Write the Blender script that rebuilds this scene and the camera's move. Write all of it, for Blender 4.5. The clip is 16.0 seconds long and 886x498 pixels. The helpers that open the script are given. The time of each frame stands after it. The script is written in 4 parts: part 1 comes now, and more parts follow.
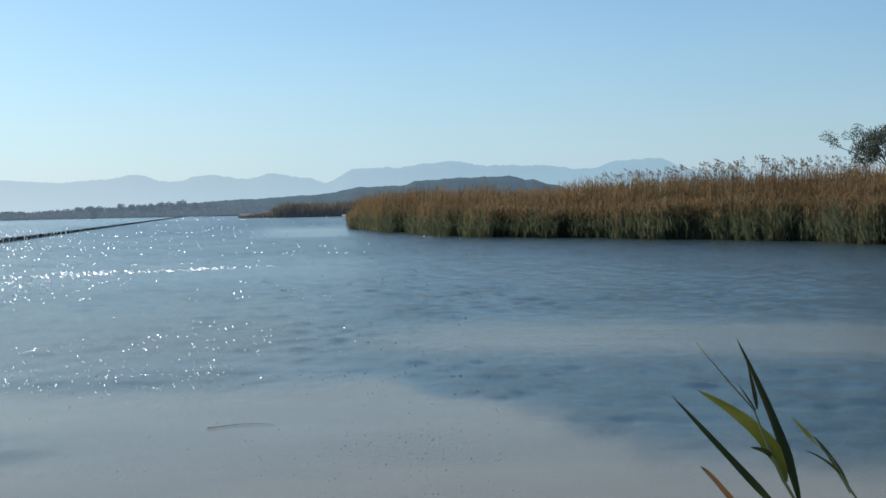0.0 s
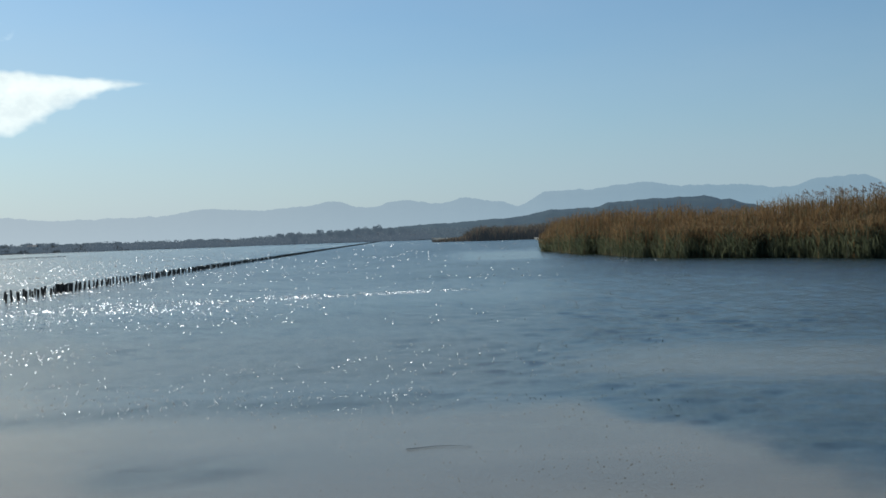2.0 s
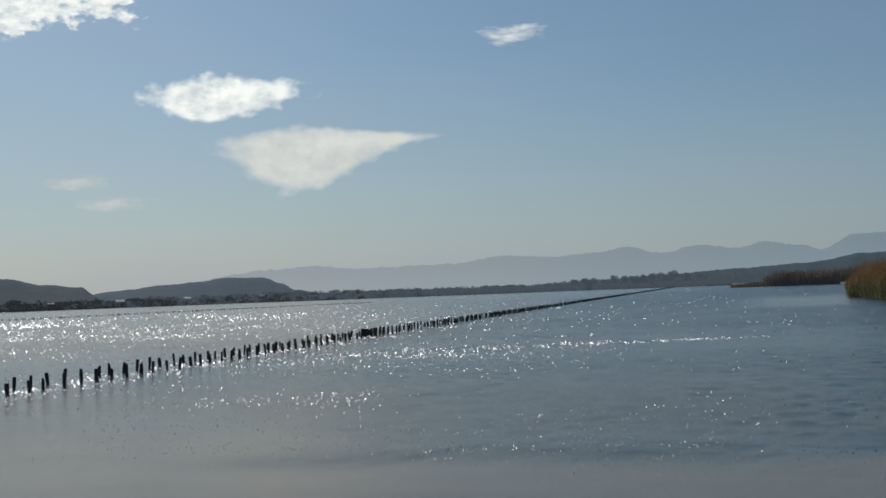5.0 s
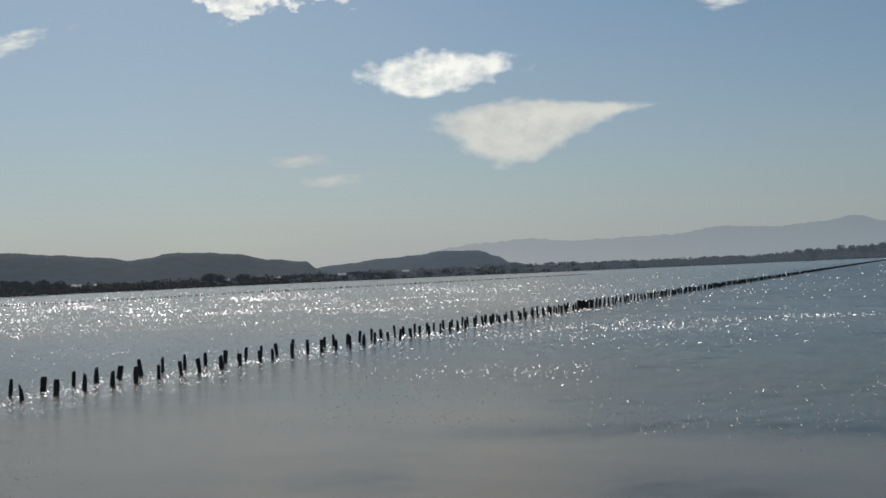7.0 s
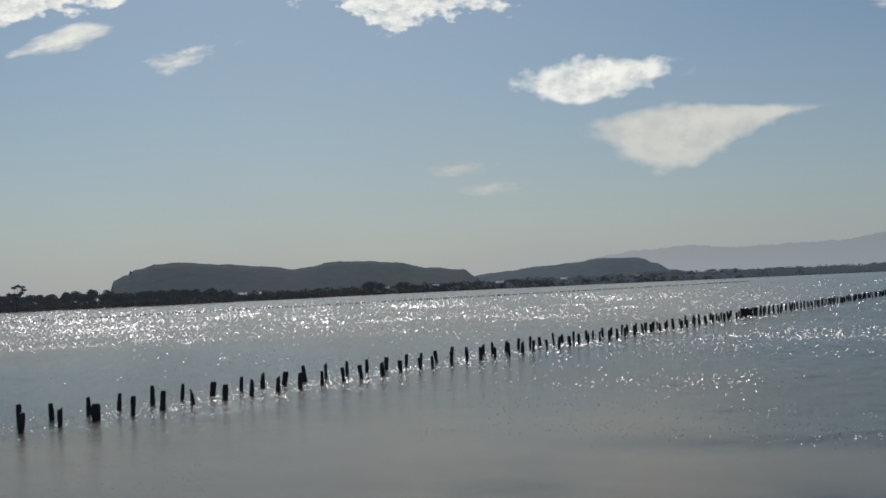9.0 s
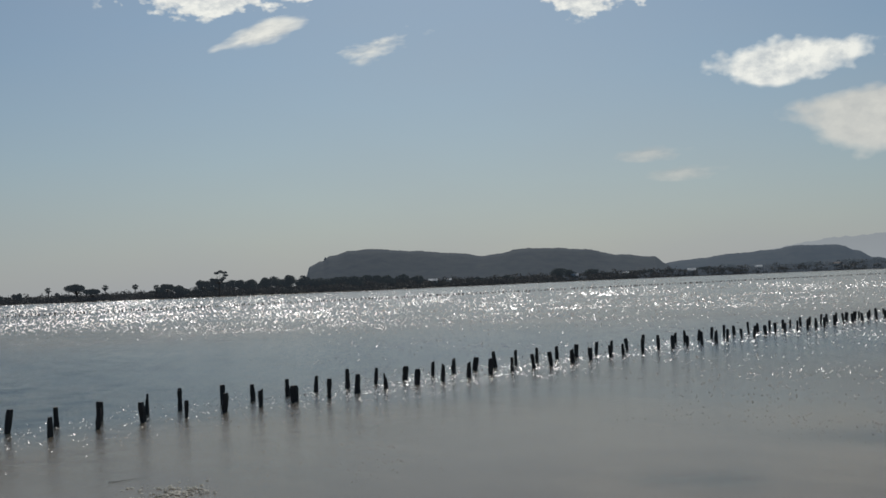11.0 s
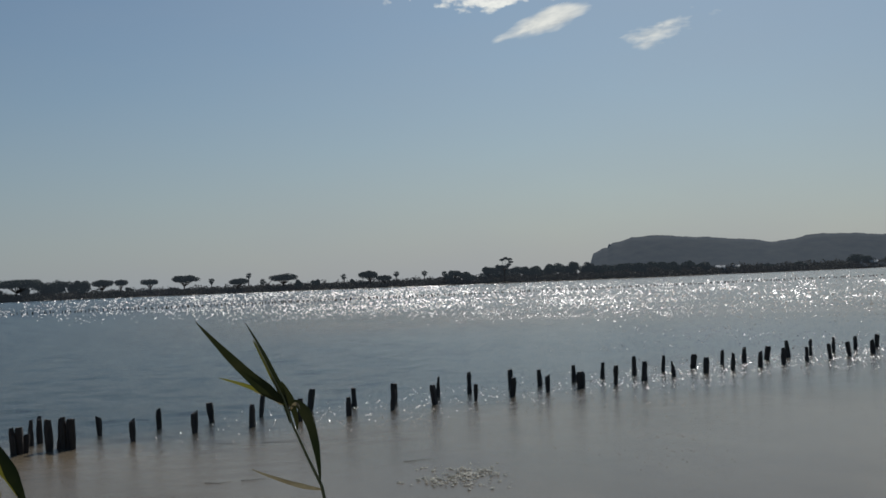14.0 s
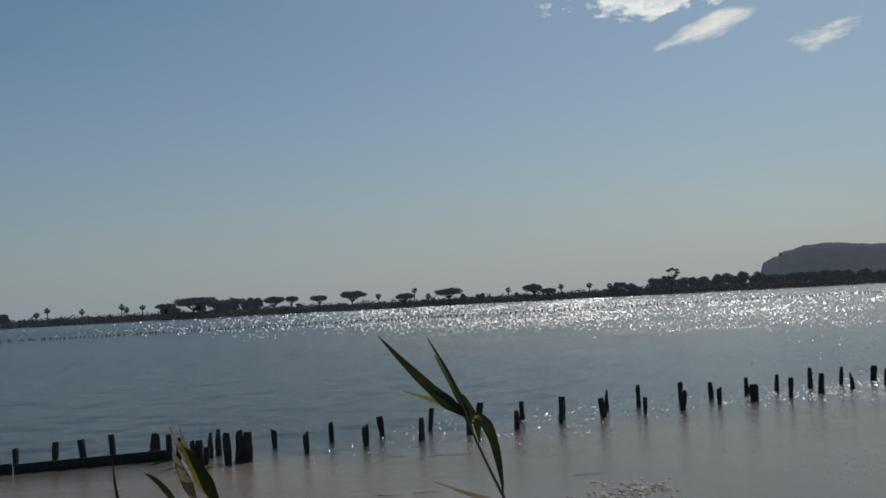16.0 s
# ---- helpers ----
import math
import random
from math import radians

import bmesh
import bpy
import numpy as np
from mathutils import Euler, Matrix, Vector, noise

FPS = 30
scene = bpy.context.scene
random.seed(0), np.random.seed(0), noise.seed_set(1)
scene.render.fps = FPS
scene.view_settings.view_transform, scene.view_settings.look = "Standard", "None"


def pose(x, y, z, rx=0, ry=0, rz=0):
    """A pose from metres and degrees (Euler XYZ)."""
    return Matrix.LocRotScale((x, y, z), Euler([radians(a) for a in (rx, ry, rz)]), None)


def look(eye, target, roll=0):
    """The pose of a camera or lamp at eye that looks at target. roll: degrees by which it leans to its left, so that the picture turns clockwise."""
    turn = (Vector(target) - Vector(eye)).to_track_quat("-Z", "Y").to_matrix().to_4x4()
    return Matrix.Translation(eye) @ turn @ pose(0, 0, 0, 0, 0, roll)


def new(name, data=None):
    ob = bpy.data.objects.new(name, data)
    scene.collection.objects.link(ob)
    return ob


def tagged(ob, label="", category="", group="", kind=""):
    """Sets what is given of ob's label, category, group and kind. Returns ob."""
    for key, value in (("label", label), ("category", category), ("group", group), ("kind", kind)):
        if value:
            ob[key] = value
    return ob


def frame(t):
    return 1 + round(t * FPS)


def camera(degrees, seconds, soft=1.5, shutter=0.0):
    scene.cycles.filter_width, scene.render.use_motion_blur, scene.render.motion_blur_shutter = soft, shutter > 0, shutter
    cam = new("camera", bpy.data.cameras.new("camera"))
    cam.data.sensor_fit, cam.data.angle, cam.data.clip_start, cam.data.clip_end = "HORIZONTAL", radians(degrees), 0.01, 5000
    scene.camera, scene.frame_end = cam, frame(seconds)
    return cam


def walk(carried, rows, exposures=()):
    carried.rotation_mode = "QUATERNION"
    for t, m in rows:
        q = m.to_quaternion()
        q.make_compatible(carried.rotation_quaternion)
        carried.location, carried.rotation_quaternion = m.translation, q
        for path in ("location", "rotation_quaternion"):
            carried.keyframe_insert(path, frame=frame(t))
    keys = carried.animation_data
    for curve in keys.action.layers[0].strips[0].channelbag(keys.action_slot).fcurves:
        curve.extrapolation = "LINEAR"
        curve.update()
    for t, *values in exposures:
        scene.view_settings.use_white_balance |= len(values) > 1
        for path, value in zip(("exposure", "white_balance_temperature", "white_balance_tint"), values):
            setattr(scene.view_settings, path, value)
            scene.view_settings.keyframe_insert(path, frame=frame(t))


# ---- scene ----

# The camera stands on a low bank and pans to the left; azimuths are degrees left of +Y.
EYE = 2.6
cam = camera(39.97, 16.0, 1.6)
PATH = [
    (0, 0.00, -1.88, 1.08), (0.5, 2.36, -1.92, 1.49), (1, 4.57, -1.50, 1.88), (1.5, 6.63, -0.96, 1.72), (2, 9.01, -0.58, 1.88),
    (2.5, 11.33, -0.09, 1.93), (3, 13.38, 0.24, 1.90), (3.5, 15.81, 0.85, 1.93), (6, 27.87, 2.05, 2.24), (6.5, 30.78, 1.55, 2.41),
    (7, 32.82, 1.13, 2.41), (7.5, 34.76, 1.85, 2.50), (8, 36.91, 2.00, 2.57), (8.5, 38.79, 1.93, 2.49), (9, 40.20, 1.81, 2.54),
    (11.5, 51.46, 1.62, 2.28), (12, 53.67, 1.64, 2.45), (12.5, 56.00, 1.40, 2.55), (13, 58.07, 1.61, 2.18), (13.5, 60.24, 1.62, 2.08),
    (14, 62.40, 1.44, 2.17), (14.5, 64.25, 2.02, 2.41), (15, 66.65, 2.56, 2.63), (15.5, 68.33, 2.30, 2.64), (16, 70.06, 2.40, 2.95),
]


def aim(yaw, pitch, lean):
    a, e = radians(yaw), radians(pitch)
    eye = Vector((-0.2 * math.sin(a), 0.2 * math.cos(a), EYE))
    return look(eye, eye + Vector((-math.sin(a) * math.cos(e), math.cos(a) * math.cos(e), math.sin(e))), -lean)


EXPOSURES = [(0, 0.36, 5390, 3.3), (1.5, 0.06, 5390, 3.3), (2.5, -0.18, 5400, 3.3), (3, -0.24, 5410, 3.3), (3.5, -0.42, 5440, 3.8), (6, -0.69, 5880, 9.7), (9, -0.81, 5880, 9.8), (12.5, -0.84, 5860, 9.8), (16, -0.91, 5730, 9.0)]
walk(cam, [(t, aim(*turn)) for t, *turn in PATH], EXPOSURES)

# ---- daylight ----
SUN_AZ, SUN_EL = 49.0, 38.0
world = bpy.data.worlds.new("sky")
scene.world = world
world.use_nodes = True
sky = world.node_tree.nodes.new("ShaderNodeTexSky")
sky.sky_type, sky.sun_disc = "NISHITA", False
sky.sun_elevation, sky.sun_rotation = radians(SUN_EL), radians(360 - SUN_AZ)
sky.air_density, sky.dust_density, sky.ozone_density = 1.0, 0.8, 1.9
# pale haze low over the horizon
sky_nodes, sky_links = world.node_tree.nodes, world.node_tree.links
way = sky_nodes.new("ShaderNodeTexCoord")
axes = sky_nodes.new("ShaderNodeSeparateXYZ")
sky_links.new(way.outputs["Generated"], axes.inputs[0])
fall = sky_nodes.new("ShaderNodeMath")
fall.operation = "MULTIPLY"
fall.inputs[1].default_value = -9.0
sky_links.new(axes.outputs[2], fall.inputs[0])
power = sky_nodes.new("ShaderNodeMath")
power.operation, power.use_clamp = "EXPONENT", True
sky_links.new(fall.outputs[0], power.inputs[0])
share = sky_nodes.new("ShaderNodeMath")
share.operation = "MULTIPLY"
share.inputs[1].default_value = 0.80
sky_links.new(power.outputs[0], share.inputs[0])
haze = sky_nodes.new("ShaderNodeMix")
haze.data_type = "RGBA"
# faint drifting veils in the haze
stretch = sky_nodes.new("ShaderNodeVectorMath")
stretch.operation = "MULTIPLY"
stretch.inputs[1].default_value = (3.0, 3.0, 10.0)
sky_links.new(way.outputs["Generated"], stretch.inputs[0])
veils = sky_nodes.new("ShaderNodeTexNoise")
veils.inputs["Scale"].default_value, veils.inputs["Detail"].default_value = 1.6, 5.0
sky_links.new(stretch.outputs[0], veils.inputs["Vector"])
uneven = sky_nodes.new("ShaderNodeMath")
uneven.operation = "MULTIPLY_ADD"
uneven.inputs[1].default_value, uneven.inputs[2].default_value = 0.34, -0.17
sky_links.new(veils.outputs[0], uneven.inputs[0])
veiled = sky_nodes.new("ShaderNodeMath")
veiled.operation, veiled.use_clamp = "ADD", True
sky_links.new(share.outputs[0], veiled.inputs[0])
sky_links.new(uneven.outputs[0], veiled.inputs[1])
sky_links.new(veiled.outputs[0], haze.inputs[0])
clear = sky_nodes.new("ShaderNodeVectorMath")
clear.operation = "MULTIPLY"
clear.inputs[1].default_value = (0.91, 1.015, 1.02)
sky_links.new(sky.outputs[0], clear.inputs[0])
sky_links.new(clear.outputs[0], haze.inputs[6])
toward = sky_nodes.new("ShaderNodeVectorMath")
toward.operation = "DOT_PRODUCT"
toward.inputs[1].default_value = (-math.sin(radians(SUN_AZ)), math.cos(radians(SUN_AZ)), 0)
sky_links.new(way.outputs["Generated"], toward.inputs[0])
lift = sky_nodes.new("ShaderNodeMapRange")
lift.inputs["From Min"].default_value, lift.inputs["To Min"].default_value, lift.inputs["To Max"].default_value = 0.0, 0.74, 1.08
sky_links.new(toward.outputs["Value"], lift.inputs["Value"])
glare = sky_nodes.new("ShaderNodeVectorMath")
glare.operation = "SCALE"
warmth = sky_nodes.new("ShaderNodeMapRange")
warmth.inputs["From Min"].default_value, warmth.inputs["From Max"].default_value = 0.66, 0.97
sky_links.new(toward.outputs["Value"], warmth.inputs["Value"])
tone = sky_nodes.new("ShaderNodeMix")
tone.data_type = "RGBA"
tone.inputs[6].default_value, tone.inputs[7].default_value = (6.75, 7.4, 7.85, 1), (7.75, 7.85, 7.85, 1)
sky_links.new(warmth.outputs[0], tone.inputs[0])
sky_links.new(tone.outputs[2], glare.inputs[0])
sky_links.new(lift.outputs[0], glare.inputs[3])
sky_links.new(glare.outputs[0], haze.inputs[7])
sky_links.new(haze.outputs[2], sky_nodes["Background"].inputs[0])
sky_nodes["Background"].inputs[1].default_value = 0.075
sun = new("sun", bpy.data.lights.new("sun", "SUN"))
sun.data.energy, sun.data.angle, sun.data.color = 4.4, radians(0.53), (1.0, 0.92, 0.80)
sun.matrix_world = look(Vector((-math.sin(radians(SUN_AZ)) * math.cos(radians(SUN_EL)), math.cos(radians(SUN_AZ)) * math.cos(radians(SUN_EL)), math.sin(radians(SUN_EL)))) * 50, (0, 0, 0))


# ---- materials ----
class Nodes:
    """Short hand for a node material."""

    def __init__(self, name):
        self.mat = bpy.data.materials.new(name)
        self.mat.use_nodes = True
        self.tree = self.mat.node_tree
        self.bsdf = self.tree.nodes["Principled BSDF"]
        self.out = self.tree.nodes["Material Output"]

    def add(self, kind, ins=(), **props):
        node = self.tree.nodes.new("ShaderNode" + kind)
        for key, value in props.items():
            if key == "operation":
                node.operation = value
            elif key == "data_type":
                node.data_type = value
            elif key == "blend_type":
                node.blend_type = value
            elif key == "noise_dimensions":
                node.noise_dimensions = value
        for key, value in dict(ins).items():
            self.put(node.inputs[key], value)
        return node

    def put(self, socket, value):
        if hasattr(value, "is_linked"):
            self.tree.links.new(value, socket)
        else:
            socket.default_value = value

    def math(self, operation, a, b=0.0, c=0.0):
        return self.add("Math", {0: a, 1: b, 2: c}, operation=operation).outputs[0]

    def noise(self, scale, detail=4.0, rough=0.55, vector=None, stretch=None):
        if vector is None:
            vector = self.add("NewGeometry").outputs["Position"]
        if stretch:
            vector = self.add("VectorMath", {0: vector, 1: stretch}, operation="MULTIPLY").outputs[0]
        return self.add("TexNoise", {"Vector": vector, "Scale": scale, "Detail": detail, "Roughness": rough})

    def ramp(self, fac, stops):
        node = self.tree.nodes.new("ShaderNodeValToRGB")
        while len(node.color_ramp.elements) < len(stops):
            node.color_ramp.elements.new(0.5)
        for el, (at, col) in zip(node.color_ramp.elements, stops):
            el.position, el.color = at, (*col, 1)
        self.put(node.inputs[0], fac)
        return node.outputs[0]

    def step(self, value, low, high):
        return self.add("MapRange", {"Value": value, "From Min": low, "From Max": high}).outputs[0]

    def mix(self, fac, a, b, blend="MIX"):
        node = self.add("Mix", data_type="RGBA", blend_type=blend)
        for key, value in ((0, fac), (6, a), (7, b)):
            self.put(node.inputs[key], value)
        return node.outputs[2]

    def set(self, **values):
        for key, value in values.items():
            self.put(self.bsdf.inputs[key.replace("_", " ")], value)
        return self.mat


def leafy(name, dark, mid, light, glow_share=0.25, scale=0.4, haze_glow=0.0, spread=0.55):
    """Foliage: a colour by island and by patches, a little light through the leaf."""
    n = Nodes(name)
    rnd = n.add("NewGeometry").outputs["Random Per Island"]
    patch = n.noise(scale, 3.0).outputs[0]
    fac = n.math("MULTIPLY_ADD", rnd, spread, n.math("MULTIPLY_ADD", patch, 0.9, 0.055 - 0.5 * spread))
    col = n.ramp(fac, [(0.1, dark), (0.5, mid), (0.9, light)])
    n.set(Base_Color=col, Roughness=0.75, Specular_IOR_Level=0.2)
    leaf = n.add("BsdfTranslucent", {"Color": col})
    both = n.add("MixShader", {0: glow_share, 1: n.bsdf.outputs[0], 2: leaf.outputs[0]})
    if haze_glow:
        # haze before what stands far off, imitated by mixing emission into the leaves
        both = n.add("MixShader", {0: haze_glow, 1: both.outputs[0], 2: n.add("Emission", {"Color": (0.40, 0.47, 0.54, 1)}).outputs[0]})
    n.tree.links.new(both.outputs[0], n.out.inputs[0])
    return n.mat


def water_material():
    """Silty water; the sheet carries how rippled (red), how shallow (green) and how thick with sun glints (alpha) it
    is.
    """
    n = Nodes("shallow_lagoon_water")
    geo = n.add("NewGeometry")
    place = geo.outputs["Position"]
    field = n.tree.nodes.new("ShaderNodeAttribute")
    field.attribute_name = "lagoon"
    split = n.add("SeparateColor", {0: field.outputs["Color"]})
    wind, shallow, fine = split.outputs[0], split.outputs[1], split.outputs[2]
    small = n.noise(110.0, 1.0, 0.6, place).outputs["Color"]
    # noise stretched along the camera's viewing direction, so far waves keep a visible grain
    down = n.add("VectorMath", {0: place, 1: (-0.32, 0.32, 0)}, operation="DOT_PRODUCT").outputs[1]
    across = n.add("VectorMath", {0: place, 1: (2.6, 2.6, 0)}, operation="DOT_PRODUCT").outputs[1]
    streaks = n.add("CombineXYZ", {0: down, 1: across}).outputs[0]
    large = n.noise(1.0, 3.0, 0.6, streaks).outputs["Color"]
    open_water = n.step(fine, 0.5, 1.0)
    fine = n.step(fine, 0.0, 0.5)
    half = (0.5, 0.5, 0.5)
    s = n.add("VectorMath", {0: small, 1: half}, operation="SUBTRACT").outputs[0]
    l = n.add("VectorMath", {0: large, 1: half}, operation="SUBTRACT").outputs[0]
    near = n.add("VectorMath", {0: s}, operation="SCALE")
    n.put(near.inputs[3], n.math("MULTIPLY_ADD", n.math("POWER", wind, 4.0), 0.6, n.math("MULTIPLY_ADD", wind, 1.0, 0.34)))
    far = n.add("VectorMath", {0: l}, operation="SCALE")
    n.put(far.inputs[3], n.math("MULTIPLY", n.math("MULTIPLY", wind, fine), n.math("MULTIPLY_ADD", open_water, 0.5, 0.9)))
    tilt = n.add("VectorMath", {0: near.outputs[0], 1: far.outputs[0]}, operation="ADD").outputs[0]
    # sun glints: cells sized to look even to the camera, some tilted sunwards
    glint_grid = n.tree.nodes.new("ShaderNodeAttribute")
    glint_grid.attribute_name = "glint_cells"
    row = n.add("VectorMath", {0: glint_grid.outputs["Vector"]}, operation="FLOOR").outputs[0]
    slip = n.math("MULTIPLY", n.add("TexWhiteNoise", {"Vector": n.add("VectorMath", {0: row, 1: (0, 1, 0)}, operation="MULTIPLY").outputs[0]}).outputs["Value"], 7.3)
    cell = n.add("VectorMath", {0: n.add("VectorMath", {0: glint_grid.outputs["Vector"], 1: n.add("CombineXYZ", {0: slip}).outputs[0]}, operation="ADD").outputs[0]}, operation="FLOOR").outputs[0]
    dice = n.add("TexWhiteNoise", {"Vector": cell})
    gust = n.step(n.noise(0.12, 3.0, 0.6, glint_grid.outputs["Vector"], (0.10, 1.6, 1.0)).outputs[0], 0.36, 0.62)
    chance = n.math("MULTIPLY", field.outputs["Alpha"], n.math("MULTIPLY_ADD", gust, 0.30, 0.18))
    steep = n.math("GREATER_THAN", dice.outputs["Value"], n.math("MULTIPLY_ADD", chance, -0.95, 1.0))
    # slopes chosen so that tilted cells mirror the sun to the camera
    glint_tilt = n.tree.nodes.new("ShaderNodeAttribute")
    glint_tilt.attribute_name = "glint_tilt"
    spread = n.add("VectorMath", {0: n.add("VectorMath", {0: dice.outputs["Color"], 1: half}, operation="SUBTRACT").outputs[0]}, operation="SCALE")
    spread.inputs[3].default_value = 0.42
    lean = n.add("VectorMath", {0: spread.outputs[0], 1: glint_tilt.outputs["Vector"]}, operation="ADD").outputs[0]
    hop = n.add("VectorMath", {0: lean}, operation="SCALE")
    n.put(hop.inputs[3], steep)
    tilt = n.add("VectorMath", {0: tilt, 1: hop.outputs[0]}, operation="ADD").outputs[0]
    tilt = n.add("VectorMath", {0: tilt, 1: (1, 1, 0)}, operation="MULTIPLY").outputs[0]
    up = n.add("VectorMath", {0: tilt, 1: geo.outputs["Normal"]}, operation="ADD").outputs[0]
    normal = n.add("VectorMath", {0: up}, operation="NORMALIZE").outputs[0]
    silt = n.noise(0.16, 5.0, 0.6, place, (0.5, 1.0, 1.0)).outputs[0]
    deep = n.mix(silt, (0.016, 0.028, 0.030, 1), (0.032, 0.042, 0.040, 1))
    mud = n.mix(n.step(silt, 0.35, 0.65), (0.185, 0.142, 0.090, 1), (0.265, 0.206, 0.135, 1))
    rough = n.math("MULTIPLY_ADD", steep, 0.09, n.math("MULTIPLY_ADD", n.math("MULTIPLY", wind, n.math("ADD", fine, open_water)), 0.05, 0.14))
    # IOR is lowered over the shallows to weaken sky reflection, except on glint cells
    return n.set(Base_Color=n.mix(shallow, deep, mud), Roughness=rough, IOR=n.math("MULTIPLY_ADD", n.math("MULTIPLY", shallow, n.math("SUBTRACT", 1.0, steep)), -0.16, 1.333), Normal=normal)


def ground_material():
    n = Nodes("silty_ground")
    col = n.mix(n.noise(0.3).outputs[0], (0.10, 0.085, 0.06, 1), (0.07, 0.075, 0.04, 1))
    col = n.mix(n.noise(6.0).outputs[0], col, (0.14, 0.12, 0.09, 1))
    bump = n.add("Bump", {"Strength": 0.4, "Height": n.noise(3.0).outputs[0]}).outputs[0]
    return n.set(Base_Color=col, Roughness=0.9, Normal=bump)


def wood_material(name, dark, light):
    n = Nodes(name)
    obj = n.add("TexCoord").outputs["Object"]
    grain = n.noise(22.0, 5.0, 0.65, obj, (1.0, 1.0, 0.08)).outputs[0]
    blot = n.noise(5.0, 3.0, 0.5, obj).outputs[0]
    rnd = n.add("ObjectInfo").outputs["Random"]
    col = n.mix(n.step(grain, 0.35, 0.7), (*dark, 1), (*light, 1))
    col = n.mix(n.math("MULTIPLY", n.step(blot, 0.45, 0.7), 0.6), col, (0.035, 0.035, 0.03, 1))
    col = n.mix(n.math("MULTIPLY", rnd, 0.4), col, (0.05, 0.035, 0.025, 1))
    bump = n.add("Bump", {"Strength": 0.7, "Distance": 0.02, "Height": grain}).outputs[0]
    return n.set(Base_Color=col, Roughness=0.8, Normal=bump)


def hill_material(name, cover, haze_glow, amount, sunward=None):
    """Wooded slopes far off; amount: the share of haze, painted in as emission."""
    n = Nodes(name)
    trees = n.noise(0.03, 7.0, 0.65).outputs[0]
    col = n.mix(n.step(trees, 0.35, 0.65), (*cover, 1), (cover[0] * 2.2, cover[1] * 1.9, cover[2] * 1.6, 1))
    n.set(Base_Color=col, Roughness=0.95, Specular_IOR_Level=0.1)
    colour = (*haze_glow, 1)
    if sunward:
        # the painted haze is paler towards the sun
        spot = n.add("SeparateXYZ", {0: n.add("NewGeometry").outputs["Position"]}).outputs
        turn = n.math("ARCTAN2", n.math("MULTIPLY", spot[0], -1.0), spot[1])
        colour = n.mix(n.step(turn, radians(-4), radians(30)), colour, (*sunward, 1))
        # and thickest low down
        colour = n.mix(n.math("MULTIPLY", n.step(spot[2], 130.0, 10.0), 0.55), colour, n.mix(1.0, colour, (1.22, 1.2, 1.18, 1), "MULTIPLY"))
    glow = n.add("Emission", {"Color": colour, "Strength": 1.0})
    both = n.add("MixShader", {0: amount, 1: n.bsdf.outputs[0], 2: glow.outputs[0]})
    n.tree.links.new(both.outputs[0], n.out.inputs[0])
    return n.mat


def cloud_material(name, thick, scale, bright, soft=0.75, stretch=(1, 1, 1), ragged=4.6, warm=(1.0, 0.94, 0.79), fill=1.25, shading=1.0, fray=0.9, melt=0.0):
    """Self-lit cloud, its light and shade painted by noise; melt: how far the cloud thins out towards its underside."""
    n = Nodes(name)
    uv = n.add("TexCoord").outputs["UV"]
    xy = n.add("VectorMath", {0: uv, 1: (0.5, 0.5, 0)}, operation="SUBTRACT").outputs[0]
    r = n.math("MULTIPLY", n.add("VectorMath", {0: xy}, operation="LENGTH").outputs[1], 2.0)
    obj = n.add("TexCoord").outputs["Object"]
    big = n.noise(scale, 5.0, 0.52, obj, stretch).outputs[0]
    crumbs = n.noise(scale * 4.0, 2.0, 0.5, obj, stretch).outputs[0]
    dens = n.math("ADD", n.math("MULTIPLY_ADD", r, -1.5, fill), n.math("MULTIPLY_ADD", big, ragged, -0.53 * ragged))
    dens = n.math("ADD", dens, n.math("MULTIPLY_ADD", crumbs, fray, -0.5 * fray))
    height = n.add("SeparateXYZ", {0: uv}).outputs[1]
    dens = n.math("SUBTRACT", dens, n.math("MULTIPLY", n.step(height, 0.62, 0.05), melt))
    alpha = n.math("MULTIPLY", n.step(dens, 0.05, soft), thick)
    edge = n.step(r, 1.0, 0.82)
    alpha = n.math("MULTIPLY", alpha, edge)
    puffs = n.step(n.noise(scale * 3.6, 5.0, 0.6, obj, stretch).outputs[0], 0.34, 0.60)
    body = n.step(dens, 0.0, 1.6)
    tone = n.math("MULTIPLY", n.math("MULTIPLY_ADD", puffs, shading, 1.0 - shading), n.math("MULTIPLY_ADD", body, 0.25, 0.75))
    shade = n.mix(tone, (warm[0] * 0.60, warm[1] * 0.64, warm[2] * 0.71, 1), (*warm, 1))
    glow = n.add("Emission", {"Color": shade, "Strength": bright})
    clear = n.add("BsdfTransparent")
    both = n.add("MixShader", {0: alpha, 1: clear.outputs[0], 2: glow.outputs[0]})
    n.tree.links.new(both.outputs[0], n.out.inputs[0])
    return n.mat


def plain(name, colour, rough=0.8, spread=0.25, scale=8.0):
    n = Nodes(name)
    col = n.mix(n.noise(scale).outputs[0], tuple(c * (1 - spread) for c in colour) + (1,), tuple(c * (1 + spread) for c in colour) + (1,))
    return n.set(Base_Color=col, Roughness=rough)


WATER = water_material()
GROUND = ground_material()
STAKE = wood_material("weathered_stake_wood", (0.032, 0.026, 0.021), (0.095, 0.078, 0.062))
PLANK = wood_material("wet_plank_wood", (0.03, 0.026, 0.022), (0.08, 0.065, 0.055))
BARK = plain("bark", (0.09, 0.07, 0.055), 0.9)
GREY_BARK = plain("grey_twigs", (0.17, 0.15, 0.13), 0.9)
# the figure after the patch scale is haze painted in as emission
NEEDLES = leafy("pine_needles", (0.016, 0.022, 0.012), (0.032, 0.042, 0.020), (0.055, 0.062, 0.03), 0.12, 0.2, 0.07)
